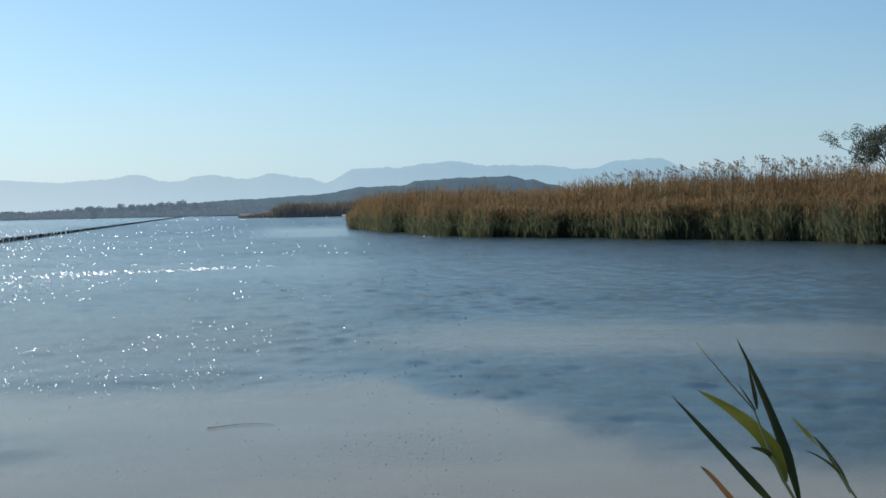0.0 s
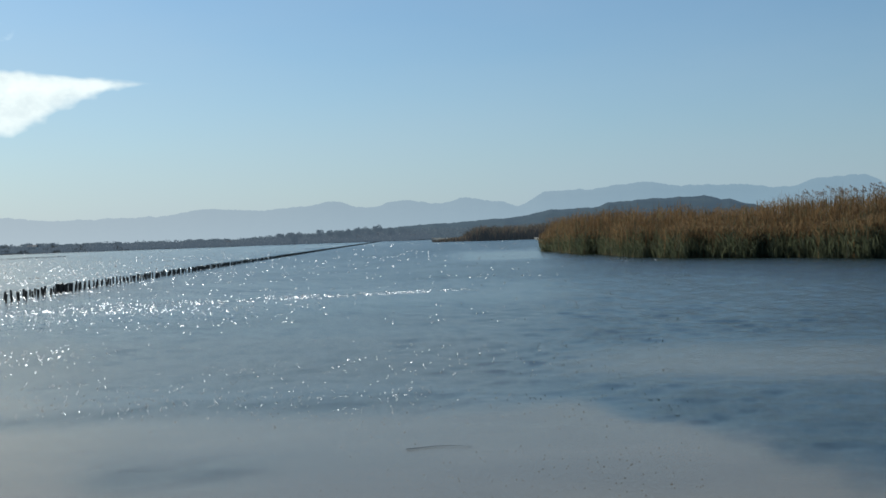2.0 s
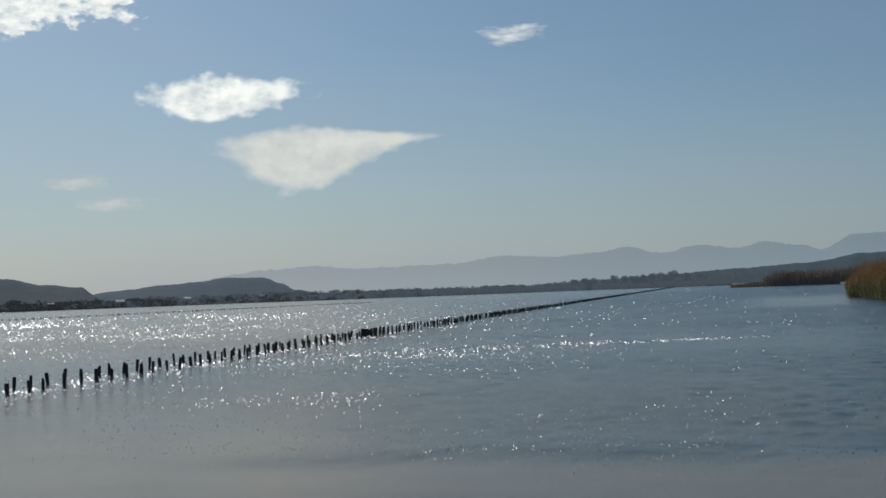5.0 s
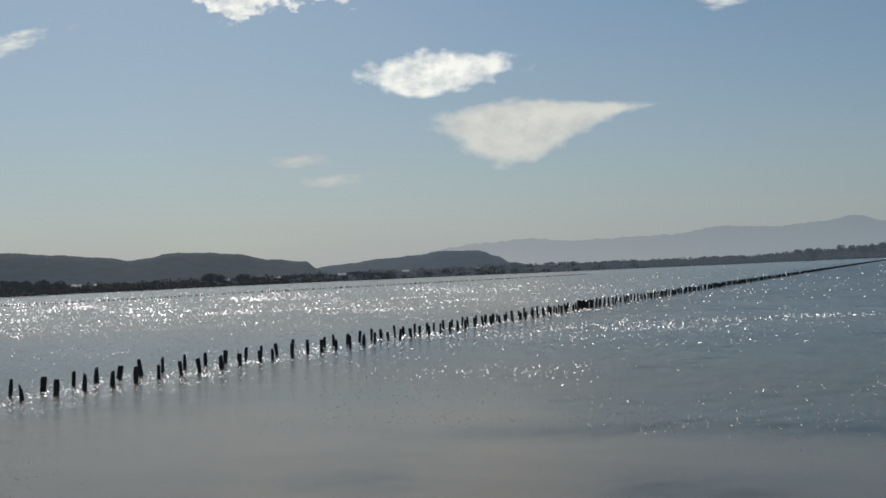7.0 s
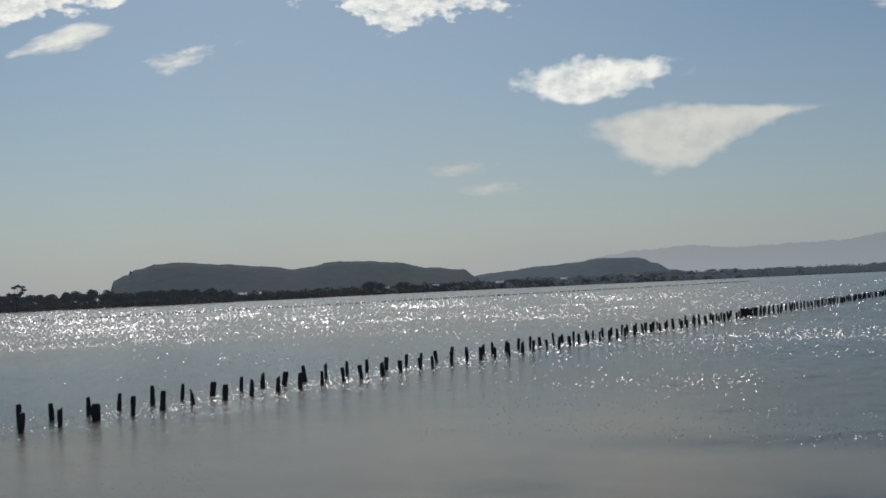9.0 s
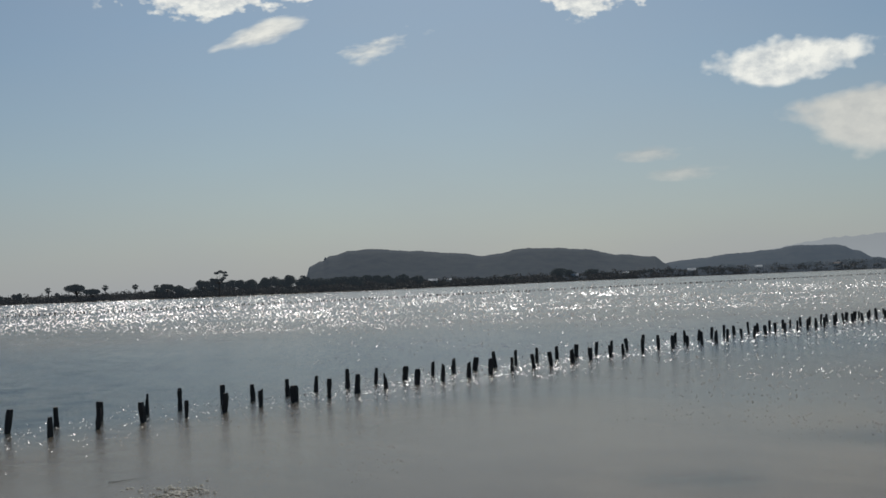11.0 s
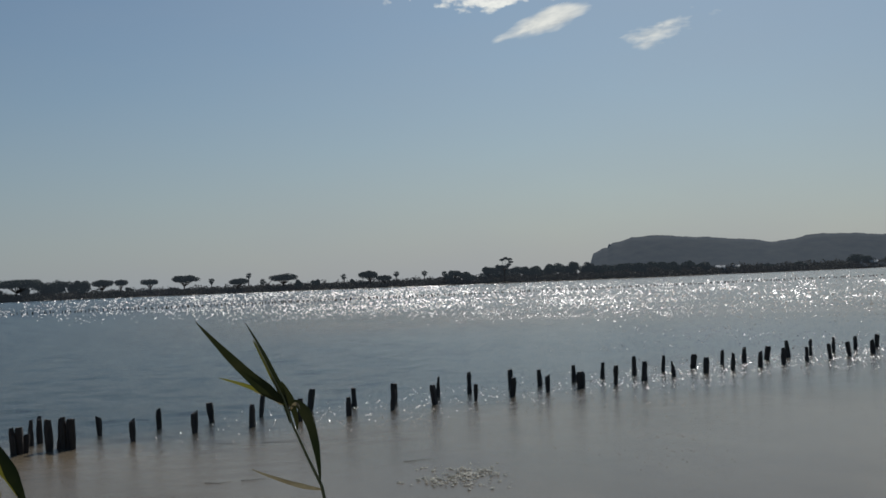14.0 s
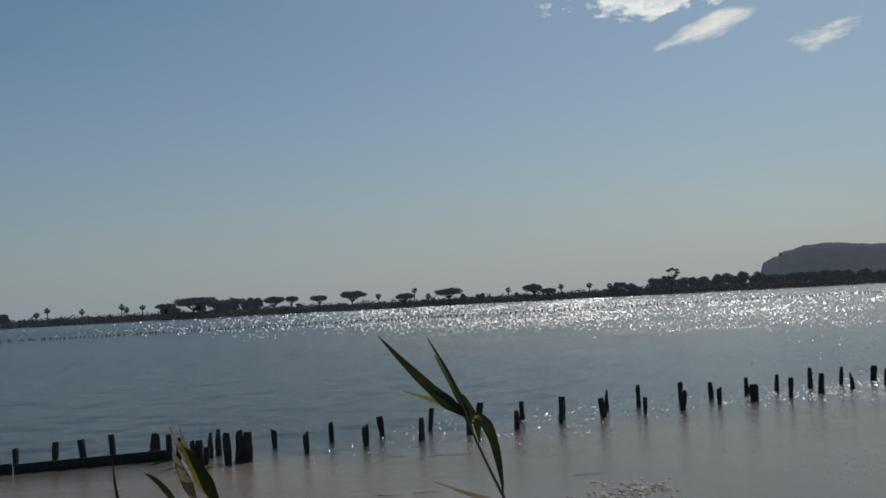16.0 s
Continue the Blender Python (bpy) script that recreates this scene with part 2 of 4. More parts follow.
# greyer leaves and a larger share of emission imitate haze
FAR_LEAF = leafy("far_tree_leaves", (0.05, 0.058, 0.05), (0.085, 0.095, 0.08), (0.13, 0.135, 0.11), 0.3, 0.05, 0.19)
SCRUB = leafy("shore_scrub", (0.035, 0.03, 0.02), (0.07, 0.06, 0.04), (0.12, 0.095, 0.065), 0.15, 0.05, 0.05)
# the same scrub colours with more painted haze
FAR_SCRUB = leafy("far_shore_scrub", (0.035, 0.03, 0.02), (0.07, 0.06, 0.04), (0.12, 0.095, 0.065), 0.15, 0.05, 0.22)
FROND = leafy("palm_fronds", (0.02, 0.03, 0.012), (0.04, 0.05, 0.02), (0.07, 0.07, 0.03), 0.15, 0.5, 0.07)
GREEN_REED = leafy("green_reed_leaves", (0.075, 0.082, 0.044), (0.125, 0.13, 0.068), (0.19, 0.175, 0.09), 0.45, 0.12, spread=0.35)
DRY_REED = leafy("dry_reed_leaves", (0.10, 0.060, 0.030), (0.225, 0.135, 0.06), (0.33, 0.215, 0.10), 0.48, 0.06, spread=0.35)
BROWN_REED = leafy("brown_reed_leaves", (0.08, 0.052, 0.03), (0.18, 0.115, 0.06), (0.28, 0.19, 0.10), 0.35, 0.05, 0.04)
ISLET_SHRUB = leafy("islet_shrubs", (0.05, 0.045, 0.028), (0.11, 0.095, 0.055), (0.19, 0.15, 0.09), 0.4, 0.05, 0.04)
PLUME = leafy("reed_plumes", (0.14, 0.11, 0.085), (0.24, 0.19, 0.15), (0.36, 0.30, 0.24), 0.6, 2.0)
LEAF_NEAR = leafy("near_reed_leaf", (0.014, 0.022, 0.009), (0.032, 0.042, 0.014), (0.10, 0.09, 0.032), 0.22, 9.0)
DRY_LEAF = leafy("withered_reed_leaf", (0.10, 0.075, 0.04), (0.24, 0.19, 0.10), (0.42, 0.36, 0.22), 0.4, 14.0)
LEAF_YELLOW = leafy("yellowing_reed_leaf", (0.09, 0.10, 0.012), (0.17, 0.165, 0.022), (0.30, 0.26, 0.06), 0.5, 11.0)
RUST_LEAF = leafy("rusty_reed_leaf", (0.14, 0.07, 0.025), (0.27, 0.14, 0.05), (0.38, 0.22, 0.10), 0.45, 12.0)
STALK = plain("reed_stalk", (0.20, 0.18, 0.07), 0.6, 0.3, 30.0)
GREY_LEAF = leafy("grey_green_leaves", (0.06, 0.065, 0.045), (0.11, 0.115, 0.08), (0.18, 0.18, 0.13), 0.25, 1.0)
WHITE_WALL = plain("white_plaster", (0.75, 0.73, 0.68), 0.8, 0.08, 1.0)
ROOF = plain("clay_roof_tiles", (0.13, 0.11, 0.10), 0.85, 0.25, 2.0)
DARK_GLASS = plain("dark_window", (0.03, 0.035, 0.04), 0.15, 0.2, 1.0)
# stone with the headland's painted haze
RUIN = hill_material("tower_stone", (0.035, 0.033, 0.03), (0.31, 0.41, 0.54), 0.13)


# ---- building helpers ----
def polar(az, dist, z=0.0):
    return Vector((-math.sin(radians(az)) * dist, math.cos(radians(az)) * dist, z))


def ease(x):
    x = min(1.0, max(0.0, x))
    return x * x * (3 - 2 * x)


def along(table, x):
    """A smooth value between the entries (x, value) of a table."""
    if x <= table[0][0]:
        return table[0][1]
    for (a, p), (b, q) in zip(table, table[1:]):
        if x <= b:
            return p + (q - p) * ease((x - a) / (b - a))
    return table[-1][1]


class Soup:
    """Gathers faces and makes one mesh of them."""

    def __init__(self):
        self.v, self.f = [], []

    def face(self, *points):
        k = len(self.v)
        self.v.extend(tuple(p) for p in points)
        self.f.append(tuple(range(k, k + len(points))))

    def tube(self, points, radii, sides=6, cap=True):
        k = len(self.v)
        points = [Vector(p) for p in points]
        for i, (p, r) in enumerate(zip(points, radii)):
            d = (points[min(i + 1, len(points) - 1)] - points[max(i - 1, 0)]).normalized()
            a = d.orthogonal().normalized() if abs(d.z) < 0.9 else Vector((1, 0, 0))
            b = d.cross(a).normalized()
            a = b.cross(d)
            for s in range(sides):
                w = 2 * math.pi * s / sides
                self.v.append(tuple(p + r * (math.cos(w) * a + math.sin(w) * b)))
        for i in range(len(points) - 1):
            for s in range(sides):
                t = (s + 1) % sides
                self.f.append((k + i * sides + s, k + i * sides + t, k + (i + 1) * sides + t, k + (i + 1) * sides + s))
        if cap:
            self.f.append(tuple(k + (len(points) - 1) * sides + s for s in range(sides)))
            self.f.append(tuple(k + s for s in reversed(range(sides))))

    def box(self, low, high):
        x0, y0, z0 = low
        x1, y1, z1 = high
        c = [(x, y, z) for z in (z0, z1) for x, y in ((x0, y0), (x1, y0), (x1, y1), (x0, y1))]
        k = len(self.v)
        self.v.extend(c)
        self.f.extend(tuple(k + i for i in q) for q in ((3, 2, 1, 0), (4, 5, 6, 7), (0, 1, 5, 4), (1, 2, 6, 5), (2, 3, 7, 6), (3, 0, 4, 7)))

    def leaves(self, rng, centre, radii, count, size):
        """Small leaf clumps scattered through an ellipsoid, thicker towards its skin."""
        for _ in range(count):
            d = Vector((rng.gauss(0, 1), rng.gauss(0, 1), rng.gauss(0, 1))).normalized() * rng.uniform(0.2, 1.0) ** 0.5
            p = Vector(centre) + Vector((d.x * radii[0], d.y * radii[1], d.z * radii[2]))
            a = Vector((rng.gauss(0, 1), rng.gauss(0, 1), rng.gauss(0, 0.6))).normalized() * size * rng.uniform(0.5, 1.3)
            b = a.orthogonal().normalized()
            b.rotate(Matrix.Rotation(rng.uniform(0, 6.3), 3, a.normalized()))
            b *= size * rng.uniform(0.3, 0.7)
            self.face(p - a, p - b, p + a, p + b)

    def blade(self, base, lean, height, width, rng, droop=0.3):
        """An upright grass blade of three pieces that bends over."""
        base, lean = Vector(base), Vector(lean)
        side = Vector((rng.gauss(0, 1), rng.gauss(0, 1), 0)).normalized() * width
        rows = []
        for s, w in ((0, 0.6), (0.4, 1.0), (0.75, 0.75), (1.0, 0.06)):
            p = base + Vector((0, 0, height * (s - droop * 0.35 * s ** 3))) + lean * (height * s ** 2)
            rows.append((p - side * w, p + side * w))
        k = len(self.v)
        for a, b in rows:
            self.v.extend((tuple(a), tuple(b)))
        for i in range(3):
            self.f.append((k + 2 * i, k + 2 * i + 1, k + 2 * i + 3, k + 2 * i + 2))

    def mesh(self, name, material, smooth=False):
        me = bpy.data.meshes.new(name)
        me.from_pydata(self.v, [], self.f)
        me.materials.append(material)
        if smooth:
            me.polygons.foreach_set("use_smooth", [True] * len(me.polygons))
        return me


def part(name, soup, material, parent, label="", kind="", smooth=False):
    ob = new(name, soup.mesh(name, material, smooth))
    ob.parent = parent
    return tagged(ob, label, kind=kind)


# ---- the ground, the water ----
SHORE = [(-180, 300), (-110, 300), (-70, 55), (-30, 66), (-20, 78), (-16, 87), (-10.9, 94), (-5.7, 104), (-2.3, 110), (-0.4, 118), (2.2, 141),
         (4.3, 176), (4.9, 1150), (14, 1180), (21, 1000), (30, 930), (37, 870), (42, 790), (48, 640), (54, 560), (90, 545), (115, 420), (140, 300), (180, 300)]


def ground_z(x, y):
    dist, az = math.hypot(x, y), math.degrees(math.atan2(-x, y))
    edge = along(SHORE, az)
    z = -0.4 + 1.0 * ease((dist - edge + 1.5) / 6) + (0.9 if az > 9 else 0.3) * ease((dist - edge - 3) / 14)
    ahead = -x * math.sin(radians(35)) + y * math.cos(radians(35))
    return max(z, 1.0 - 1.5 * ease((ahead - 1.6) / 3.0))


def build_ground():
    soup = Soup()
    near = [0.6, 1.2, 1.7, 2.2, 2.8, 3.4, 4.0, 4.6, 5.4, 6.5, 8.0, 10.0]
    rings = [0.01 * 90 ** (i / 24) for i in range(25)] + [0.95, 0.97, 0.98, 0.985, 0.99, 0.995, 1, 1.005, 1.01, 1.02, 1.04, 1.08, 1.15, 1.3, 1.6, 2.2, 3.2, 5, 9, 16, 30, 60]
    azs = [-180 + 2 * i for i in range(80)] + [-20 + 0.5 * i for i in range(241)] + [102 + 2 * i for i in range(39)]
    for az in azs:
        edge = along(SHORE, az)
        for d in near + [min(10 + (edge - 10) * k, 4850.0) for k in rings]:
            p = polar(az, d)
            soup.v.append((p.x, p.y, ground_z(p.x, p.y)))
    m, count = len(near) + len(rings), len(azs)
    for i in range(count):
        j = (i + 1) % count
        for k in range(m - 1):
            soup.f.append((j * m + k, i * m + k, i * m + k + 1, j * m + k + 1))
    centre = len(soup.v)
    soup.v.append((0, 0, 1.0))
    for i in range(count):
        soup.f.append((centre, i * m, ((i + 1) % count) * m))
    tagged(new("ground", soup.mesh("ground", GROUND, True)), "dark silty ground and low banks round the lagoon", "ground", kind="structure")


# how far out the calm silty shallows reach, and how softly they end
LEE = [(-24, 11.5), (-14, 12), (-9.4, 12.4), (-7.7, 13.4), (-4.4, 15), (-0.5, 16.5), (3.4, 18), (8.4, 17.6), (17.6, 17.6), (24, 18.5), (33, 22.5), (45, 24), (56, 24), (66, 21.5), (74, 19.5), (90, 20), (97, 20)]
LEE_SOFT = [(-24, 4.0), (-9, 3.0), (-4, 1.8), (0, 1.3), (4, 2.0), (12, 5.0), (40, 9.0), (66, 6.0), (90, 4.0)]


def band(x, low, high, soft):
    return ease((x - low) / soft + 0.5) * ease((high - x) / soft + 0.5)


def lagoon_field(x, y):
    """How rippled, how shallow the water is, the share of fine waves that its sheet does not carry, and where sun
    glints are placed.
    """
    dist, az = math.hypot(x, y), math.degrees(math.atan2(-x, y))
    edge = along(LEE, az) if -40 < az < 110 else 15.0
    soft = along(LEE_SOFT, az)
    blot = noise.fractal(Vector((x * 0.07, y * 0.11, 3.0)), 1.0, 2.0, 3)
    wide = noise.fractal(Vector((x * 0.016, y * 0.022, 8.0)), 1.0, 2.0, 2)
    grit = noise.fractal(Vector((x * 0.5, y * 0.42, 5.0)), 0.8, 2.0, 3)
    # the bounds of every patch wander a little
    q = dist * (1 + 0.04 * blot + 0.025 * grit)
    wind = (0.5 + 0.4 * ease((az - 56) / 18)) * ease((q - edge) / (soft + 0.1 * dist)) + 0.5 * ease((dist - 58 + 16 * wide + 8 * blot) / 30)
    wind = (wind + 0.8 * ease((az - 60) / 18) * ease((dist - 15) / 8)) * (0.88 + 0.25 * blot)
    wind += 0.25 * ease((8 - az) / 8) * ease((dist - 31) / 6) * ease((105 - dist) / 20)
    wind += (0.12 + 0.16 * ease((dist - 20) / 6)) * ease((az - 0) / 5) * ease((36 - az) / 10) * ease((dist - 14) / 4) * ease((52 - dist) / 10)
    # pale strip of shoal water between two gusts
    strip = band(q, 22.0, 27.5, 3.0) * ease((7 - az) / 8)
    shallow = max(1 - ease((q - edge) / soft), 0.65 * strip)
    shallow = max(shallow, along([(3, 0.0), (8, 0.3), (20, 0.38), (30, 0.6), (48, 0.6), (60, 0.0)], az) * ease((46 - dist + 8 * blot) / 14))
    # a slick by the tip of the reeds, and streaks of placed sun glints
    slick = ease((dist - 115 + 10 * blot) / 20) * ease((215 - dist) / 40) * ease((az - 3.0) / 2) * ease((10 - az) / 3)
    streak = math.exp(-((dist - along([(7, 60), (15, 57.4), (22, 55.5), (27, 53.8), (33, 52)], az) - 0.6 * blot) / along([(7, 0.9), (22, 3.4), (30, 4.2)], az)) ** 2) * ease((az - 6) / 3) * ease((34 - az) / 8)
    broad = math.exp(-((dist - 51 - 4 * blot) / 8) ** 2) * ease((az - 13) / 8) * ease((40 - az) / 8)
    second = math.exp(-((dist - 31.5 - 2 * blot) / 2.2) ** 2) * ease((az - 24) / 4) * ease((40 - az) / 5)
    third = math.exp(-((dist - 20.6 - blot) / 1.1) ** 2) * ease((az - 8) / 3) * ease((27 - az) / 4)
    # gusts: a band before the reeds, a patch nearer in, and narrow cat's paws
    outer = band(q, 28.5, 42, 7.0) * ease((10 - az) / 10) * (0.72 + 0.5 * ease(0.5 + grit))
    inner = band(q, edge + 0.3, 21, 2.2) * ease((1.5 - az) / 4) * (0.4 + 0.75 * ease(0.5 + 0.9 * grit)) * (0.35 + 0.65 * ease((q - 11) / 5))
    paw = max(math.exp(-((q - 19.9) / 1.2) ** 2) * ease((az - 4) / 8) * ease((38 - az) / 12),
              0.75 * math.exp(-((q - 14.2) / 0.9) ** 2) * ease((az - 16) / 4) * ease((27 - az) / 3),
              0.6 * math.exp(-((q - 15.6) / 0.7) ** 2) * ease((az - 34) / 3) * ease((42 - az) / 3))
    gust = max(outer, inner)
    wind = max(wind, 0.5 * ease((az - 68) / 10) * ease((dist - 10) / 5))
    row = math.exp(-((x + 21.0 + 0.194 * y) / 2.3) ** 2)
    wind = max(wind * (1 - 0.75 * strip) * (1 - 0.9 * slick) + 0.3 * streak, 0.92 * outer, 0.66 * inner, 0.75 * paw)
    shallow *= 0.7 + 0.3 * ease((az - 16) / 16)
    shallow *= 1 - 0.9 * max(0.75 * paw, min(1.0, gust))
    wind = min(1.0, max(0.0, wind, min(0.56, wind + 0.3 * row + 0.3 * math.exp(-((x + 17.8 + 0.194 * y) / 4.0) ** 2))))
    # sun glints placed by bearing and distance to suit the camera's view
    start = along([(0, 62), (40, 54), (52, 56), (60, 71), (68, 87), (78, 112), (90, 200)], az) if az > 0 else 62
    glitter = ease((dist - start + 14 - 22 * wide) / 62) ** 1.5 * along([(-20, 0.0), (5, 0.0), (16, 0.10), (26, 0.34), (36, 0.68), (44, 0.87), (62, 0.95), (70, 0.85), (78, 0.55), (84, 0.25), (90, 0.06)], az)
    glitter *= 1 - 0.8 * ease((dist - 240) / 140) * ease((66 - az) / 14)
    loose = (0.07 + 0.06 * ease((az - 14) / 10)) * ease((dist - 9) / 4) * ease((az + 4) / 6) * ease(1.8 * blot + 0.5) * ease((60 - az) / 12)
    sparkle = max(glitter * (1 + 0.5 * blot), along([(8, 1.2), (18, 0.8), (22, 0.4), (28, 0.12)], az) * streak, 0.6 * broad * (0.6 + 0.8 * blot), 0.35 * second, 0.22 * third, row * along([(20, 0.0), (32, 0.75), (48, 0.6), (60, 0.22), (80, 0.0)], az), loose)
    sparkle = min(1.0, max(0.0, sparkle))
    # the stakes shelter the far side, and the water lies flat along the distant bank
    beyond = ease((-23 - 0.192 * y - x) / 8) * ease((dist - 55) / 40) * ease((58 - az) / 16)
    wind *= (1 - 0.5 * beyond) * (1 - 0.5 * ease((dist - 260) / 200) * ease((az - 8) / 6))
    # far out, mud colour is mixed in to warm the water under the glitter
    shallow = max(shallow, 0.9 * ease((dist - 40) / 40) * ease((az - 16) / 16) * ease((82 - az) / 16))
    wind *= 1 - 0.45 * min(1.0, 1.4 * glitter) * ease((72 - az) / 12)
    return wind, shallow, 0.5 * ease((dist - 18) / 60) + 0.5 * ease((dist - 80) / 160), sparkle


# azimuth, slope east, slope north at which cells mirror the sun to the camera
GLINT_SLOPES = [(0, -0.75, -0.78), (10, -0.66, -0.75), (25, -0.28, -0.63), (40, 0.08, -0.40), (49, 0.26, -0.22), (60, 0.44, 0.03), (75, 0.58, 0.40), (90, 0.62, 0.5)]


def build_water():
    rng = np.random.RandomState(4)
    az = np.radians(np.arange(-25, 97.01, 0.2))
    rings = [7 + 0.085 * i for i in range(83)]
    while rings[-1] < 152:
        rings.append(rings[-1] * 1.0062)
    rings += [162, 175, 190, 210, 235, 265, 300, 350, 410, 480, 560, 660, 800, 1300, 2200, 4800]
    dist = np.array(rings)
    a, d = np.meshgrid(az, dist, indexing="ij")
    x, y = -np.sin(a) * d, np.cos(a) * d
    # wind waves, from hand-wide ripples to waves of two metres, as far as the sheet can carry them
    z = np.zeros_like(x)
    for _ in range(46):
        length = 0.26 * (1.7 / 0.26) ** rng.rand()
        way = radians(-30) + rng.randn() * 0.75
        k = 2 * math.pi / length
        carried = np.clip((length / (0.013 * d + 0.08) - 1.0) / 0.5, 0, 1)
        z += 0.030 / k * carried * np.sin(k * (x * math.cos(way) + y * math.sin(way)) + rng.rand() * 6.28)
    rows, cols = x.shape
    field = np.zeros((rows, cols, 4))
    for i in range(rows):
        for j in range(0, cols, 3):
            field[i, j] = lagoon_field(x[i, j], y[i, j])
        at = np.arange(0, cols, 3)
        for c in range(4):
            field[i, :, c] = np.interp(np.arange(cols), at, field[i, at, c])
    z *= np.minimum(field[..., 0], 0.9) * (0.4 + 0.6 * np.clip((12 - np.degrees(a)) / 10, 0, 1)) * np.clip((150 - d) / 60, 0, 1)
    verts = np.stack([x, y, z], -1).reshape(-1, 3)
    i, j = np.meshgrid(np.arange(rows - 1), np.arange(cols - 1), indexing="ij")
    k = (i * cols + j).ravel()
    quads = np.stack([k, k + 1, k + cols + 1, k + cols], 1)
    # the rest of the lagoon, out of the wind's way
    base, extra = len(verts), []
    for ring in (0.5, 7.0):
        extra += [(-math.sin(w) * ring, math.cos(w) * ring, 0.0) for w in az]
    n = len(az)
    k = base + np.arange(n - 1)
    quads = np.concatenate([quads, np.stack([k, k + n, k + n + 1, k + 1], 1)])
    back = np.radians(np.arange(97, 335.01, 2.0))
    start = base + len(extra)
    for ring in (0.5, 30.0, 300.0, 4800.0):
        extra += [(-math.sin(w) * ring, math.cos(w) * ring, 0.0) for w in back]
    n = len(back)
    for r in range(3):
        k = start + r * n + np.arange(n - 1)
        quads = np.concatenate([quads, np.stack([k, k + n, k + n + 1, k + 1], 1)])
    verts = np.concatenate([verts, np.array(extra)])
    colours = np.concatenate([field.reshape(-1, 4), np.tile([0.4, 0.2, 1.0, 0.1], (len(extra), 1))])
    me = bpy.data.meshes.new("water")
    me.vertices.add(len(verts))
    me.vertices.foreach_set("co", verts.ravel())
    me.loops.add(quads.size)
    me.loops.foreach_set("vertex_index", quads.ravel().astype(np.int32))
    me.polygons.add(len(quads))
    me.polygons.foreach_set("loop_start", np.arange(0, quads.size, 4, dtype=np.int32))
    me.update(calc_edges=True)
    me.polygons.foreach_set("use_smooth", np.ones(len(quads), dtype=bool))
    layer = me.color_attributes.new("lagoon", "FLOAT_COLOR", "POINT")
    layer.data.foreach_set("color", colours.ravel())
    # glint cells laid out by bearing and distance to suit the camera's view
    glint_cells = np.zeros((len(verts), 3))
    glint_cells[:rows * cols, 0] = (a * 1000).ravel()
    glint_cells[:rows * cols, 1] = (2500 / d - 9 * np.log(d)).ravel()
    glint_layer = me.attributes.new("glint_cells", "FLOAT_VECTOR", "POINT")
    glint_layer.data.foreach_set("vector", glint_cells.ravel())
    # glint slopes follow the bearing from the camera and ease off close in
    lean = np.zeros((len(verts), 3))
    turn = [row[0] for row in GLINT_SLOPES]
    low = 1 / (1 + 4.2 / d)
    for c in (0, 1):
        lean[:rows * cols, c] = np.interp(np.degrees(a), turn, [row[1 + c] for row in GLINT_SLOPES]).ravel() * low.ravel()
    glint_tilt_layer = me.attributes.new("glint_tilt", "FLOAT_VECTOR", "POINT")
    glint_tilt_layer.data.foreach_set("vector", lean.ravel())
    me.materials.append(WATER)
    tagged(new("water", me), "shallow silty lagoon water, rippled by the wind", "water", kind="structure")


build_ground()
build_water()

# ---- hills: (azimuth, elevation of the skyline) ----
FAR_RANGE = [(-24, 1.2), (-16, 1.3), (-12.4, 1.45), (-11.4, 1.62), (-10.1, 2.17), (-8.4, 2.11), (-6.8, 1.75), (-4.5, 1.96), (-2.1, 2.01), (-0.5, 2.23), (2.4, 1.99), (4.0, 1.97),
             (5.4, 1.35), (6.4, 1.58), (7.9, 1.8), (9.2, 1.56), (10.7, 1.78), (12.6, 1.48), (14.1, 1.82), (15.4, 1.62), (17.5, 1.5), (20, 1.62), (22.2, 1.34), (26.7, 1.27), (29, 1.45), (30.8, 1.33), (36, 0.7), (40, 0.2)]
NEAR_RIDGE = [(-7, 0.3), (-5.2, 1.05), (-4.2, 1.3), (-3.1, 1.49), (-1.0, 1.45), (1.1, 1.36), (1.7, 1.16), (3.7, 1.09), (5.9, 0.78), (9, 0.63), (12.6, 0.45), (17, 0.2)]
CONE_HILL = [(28.4, 0.1), (29.6, 0.36), (30.3, 0.68), (31.1, 1.0), (33.0, 1.04), (33.9, 0.9), (35.6, 0.8), (37.7, 0.6), (39.5, 0.4), (42, 0.1)]
PLATEAU = [(38.4, 0.1), (38.7, 0.45), (39.3, 0.82), (41, 0.98), (42.5, 1.29), (43.8, 1.4), (45.3, 1.43), (47.1, 1.17), (48.7, 1.36), (50.3, 1.51), (52.4, 1.68), (53.4, 1.65), (54.4, 1.42), (54.8, 1.18), (55.35, 0.98), (55.6, 0.4), (56, 0.0)]


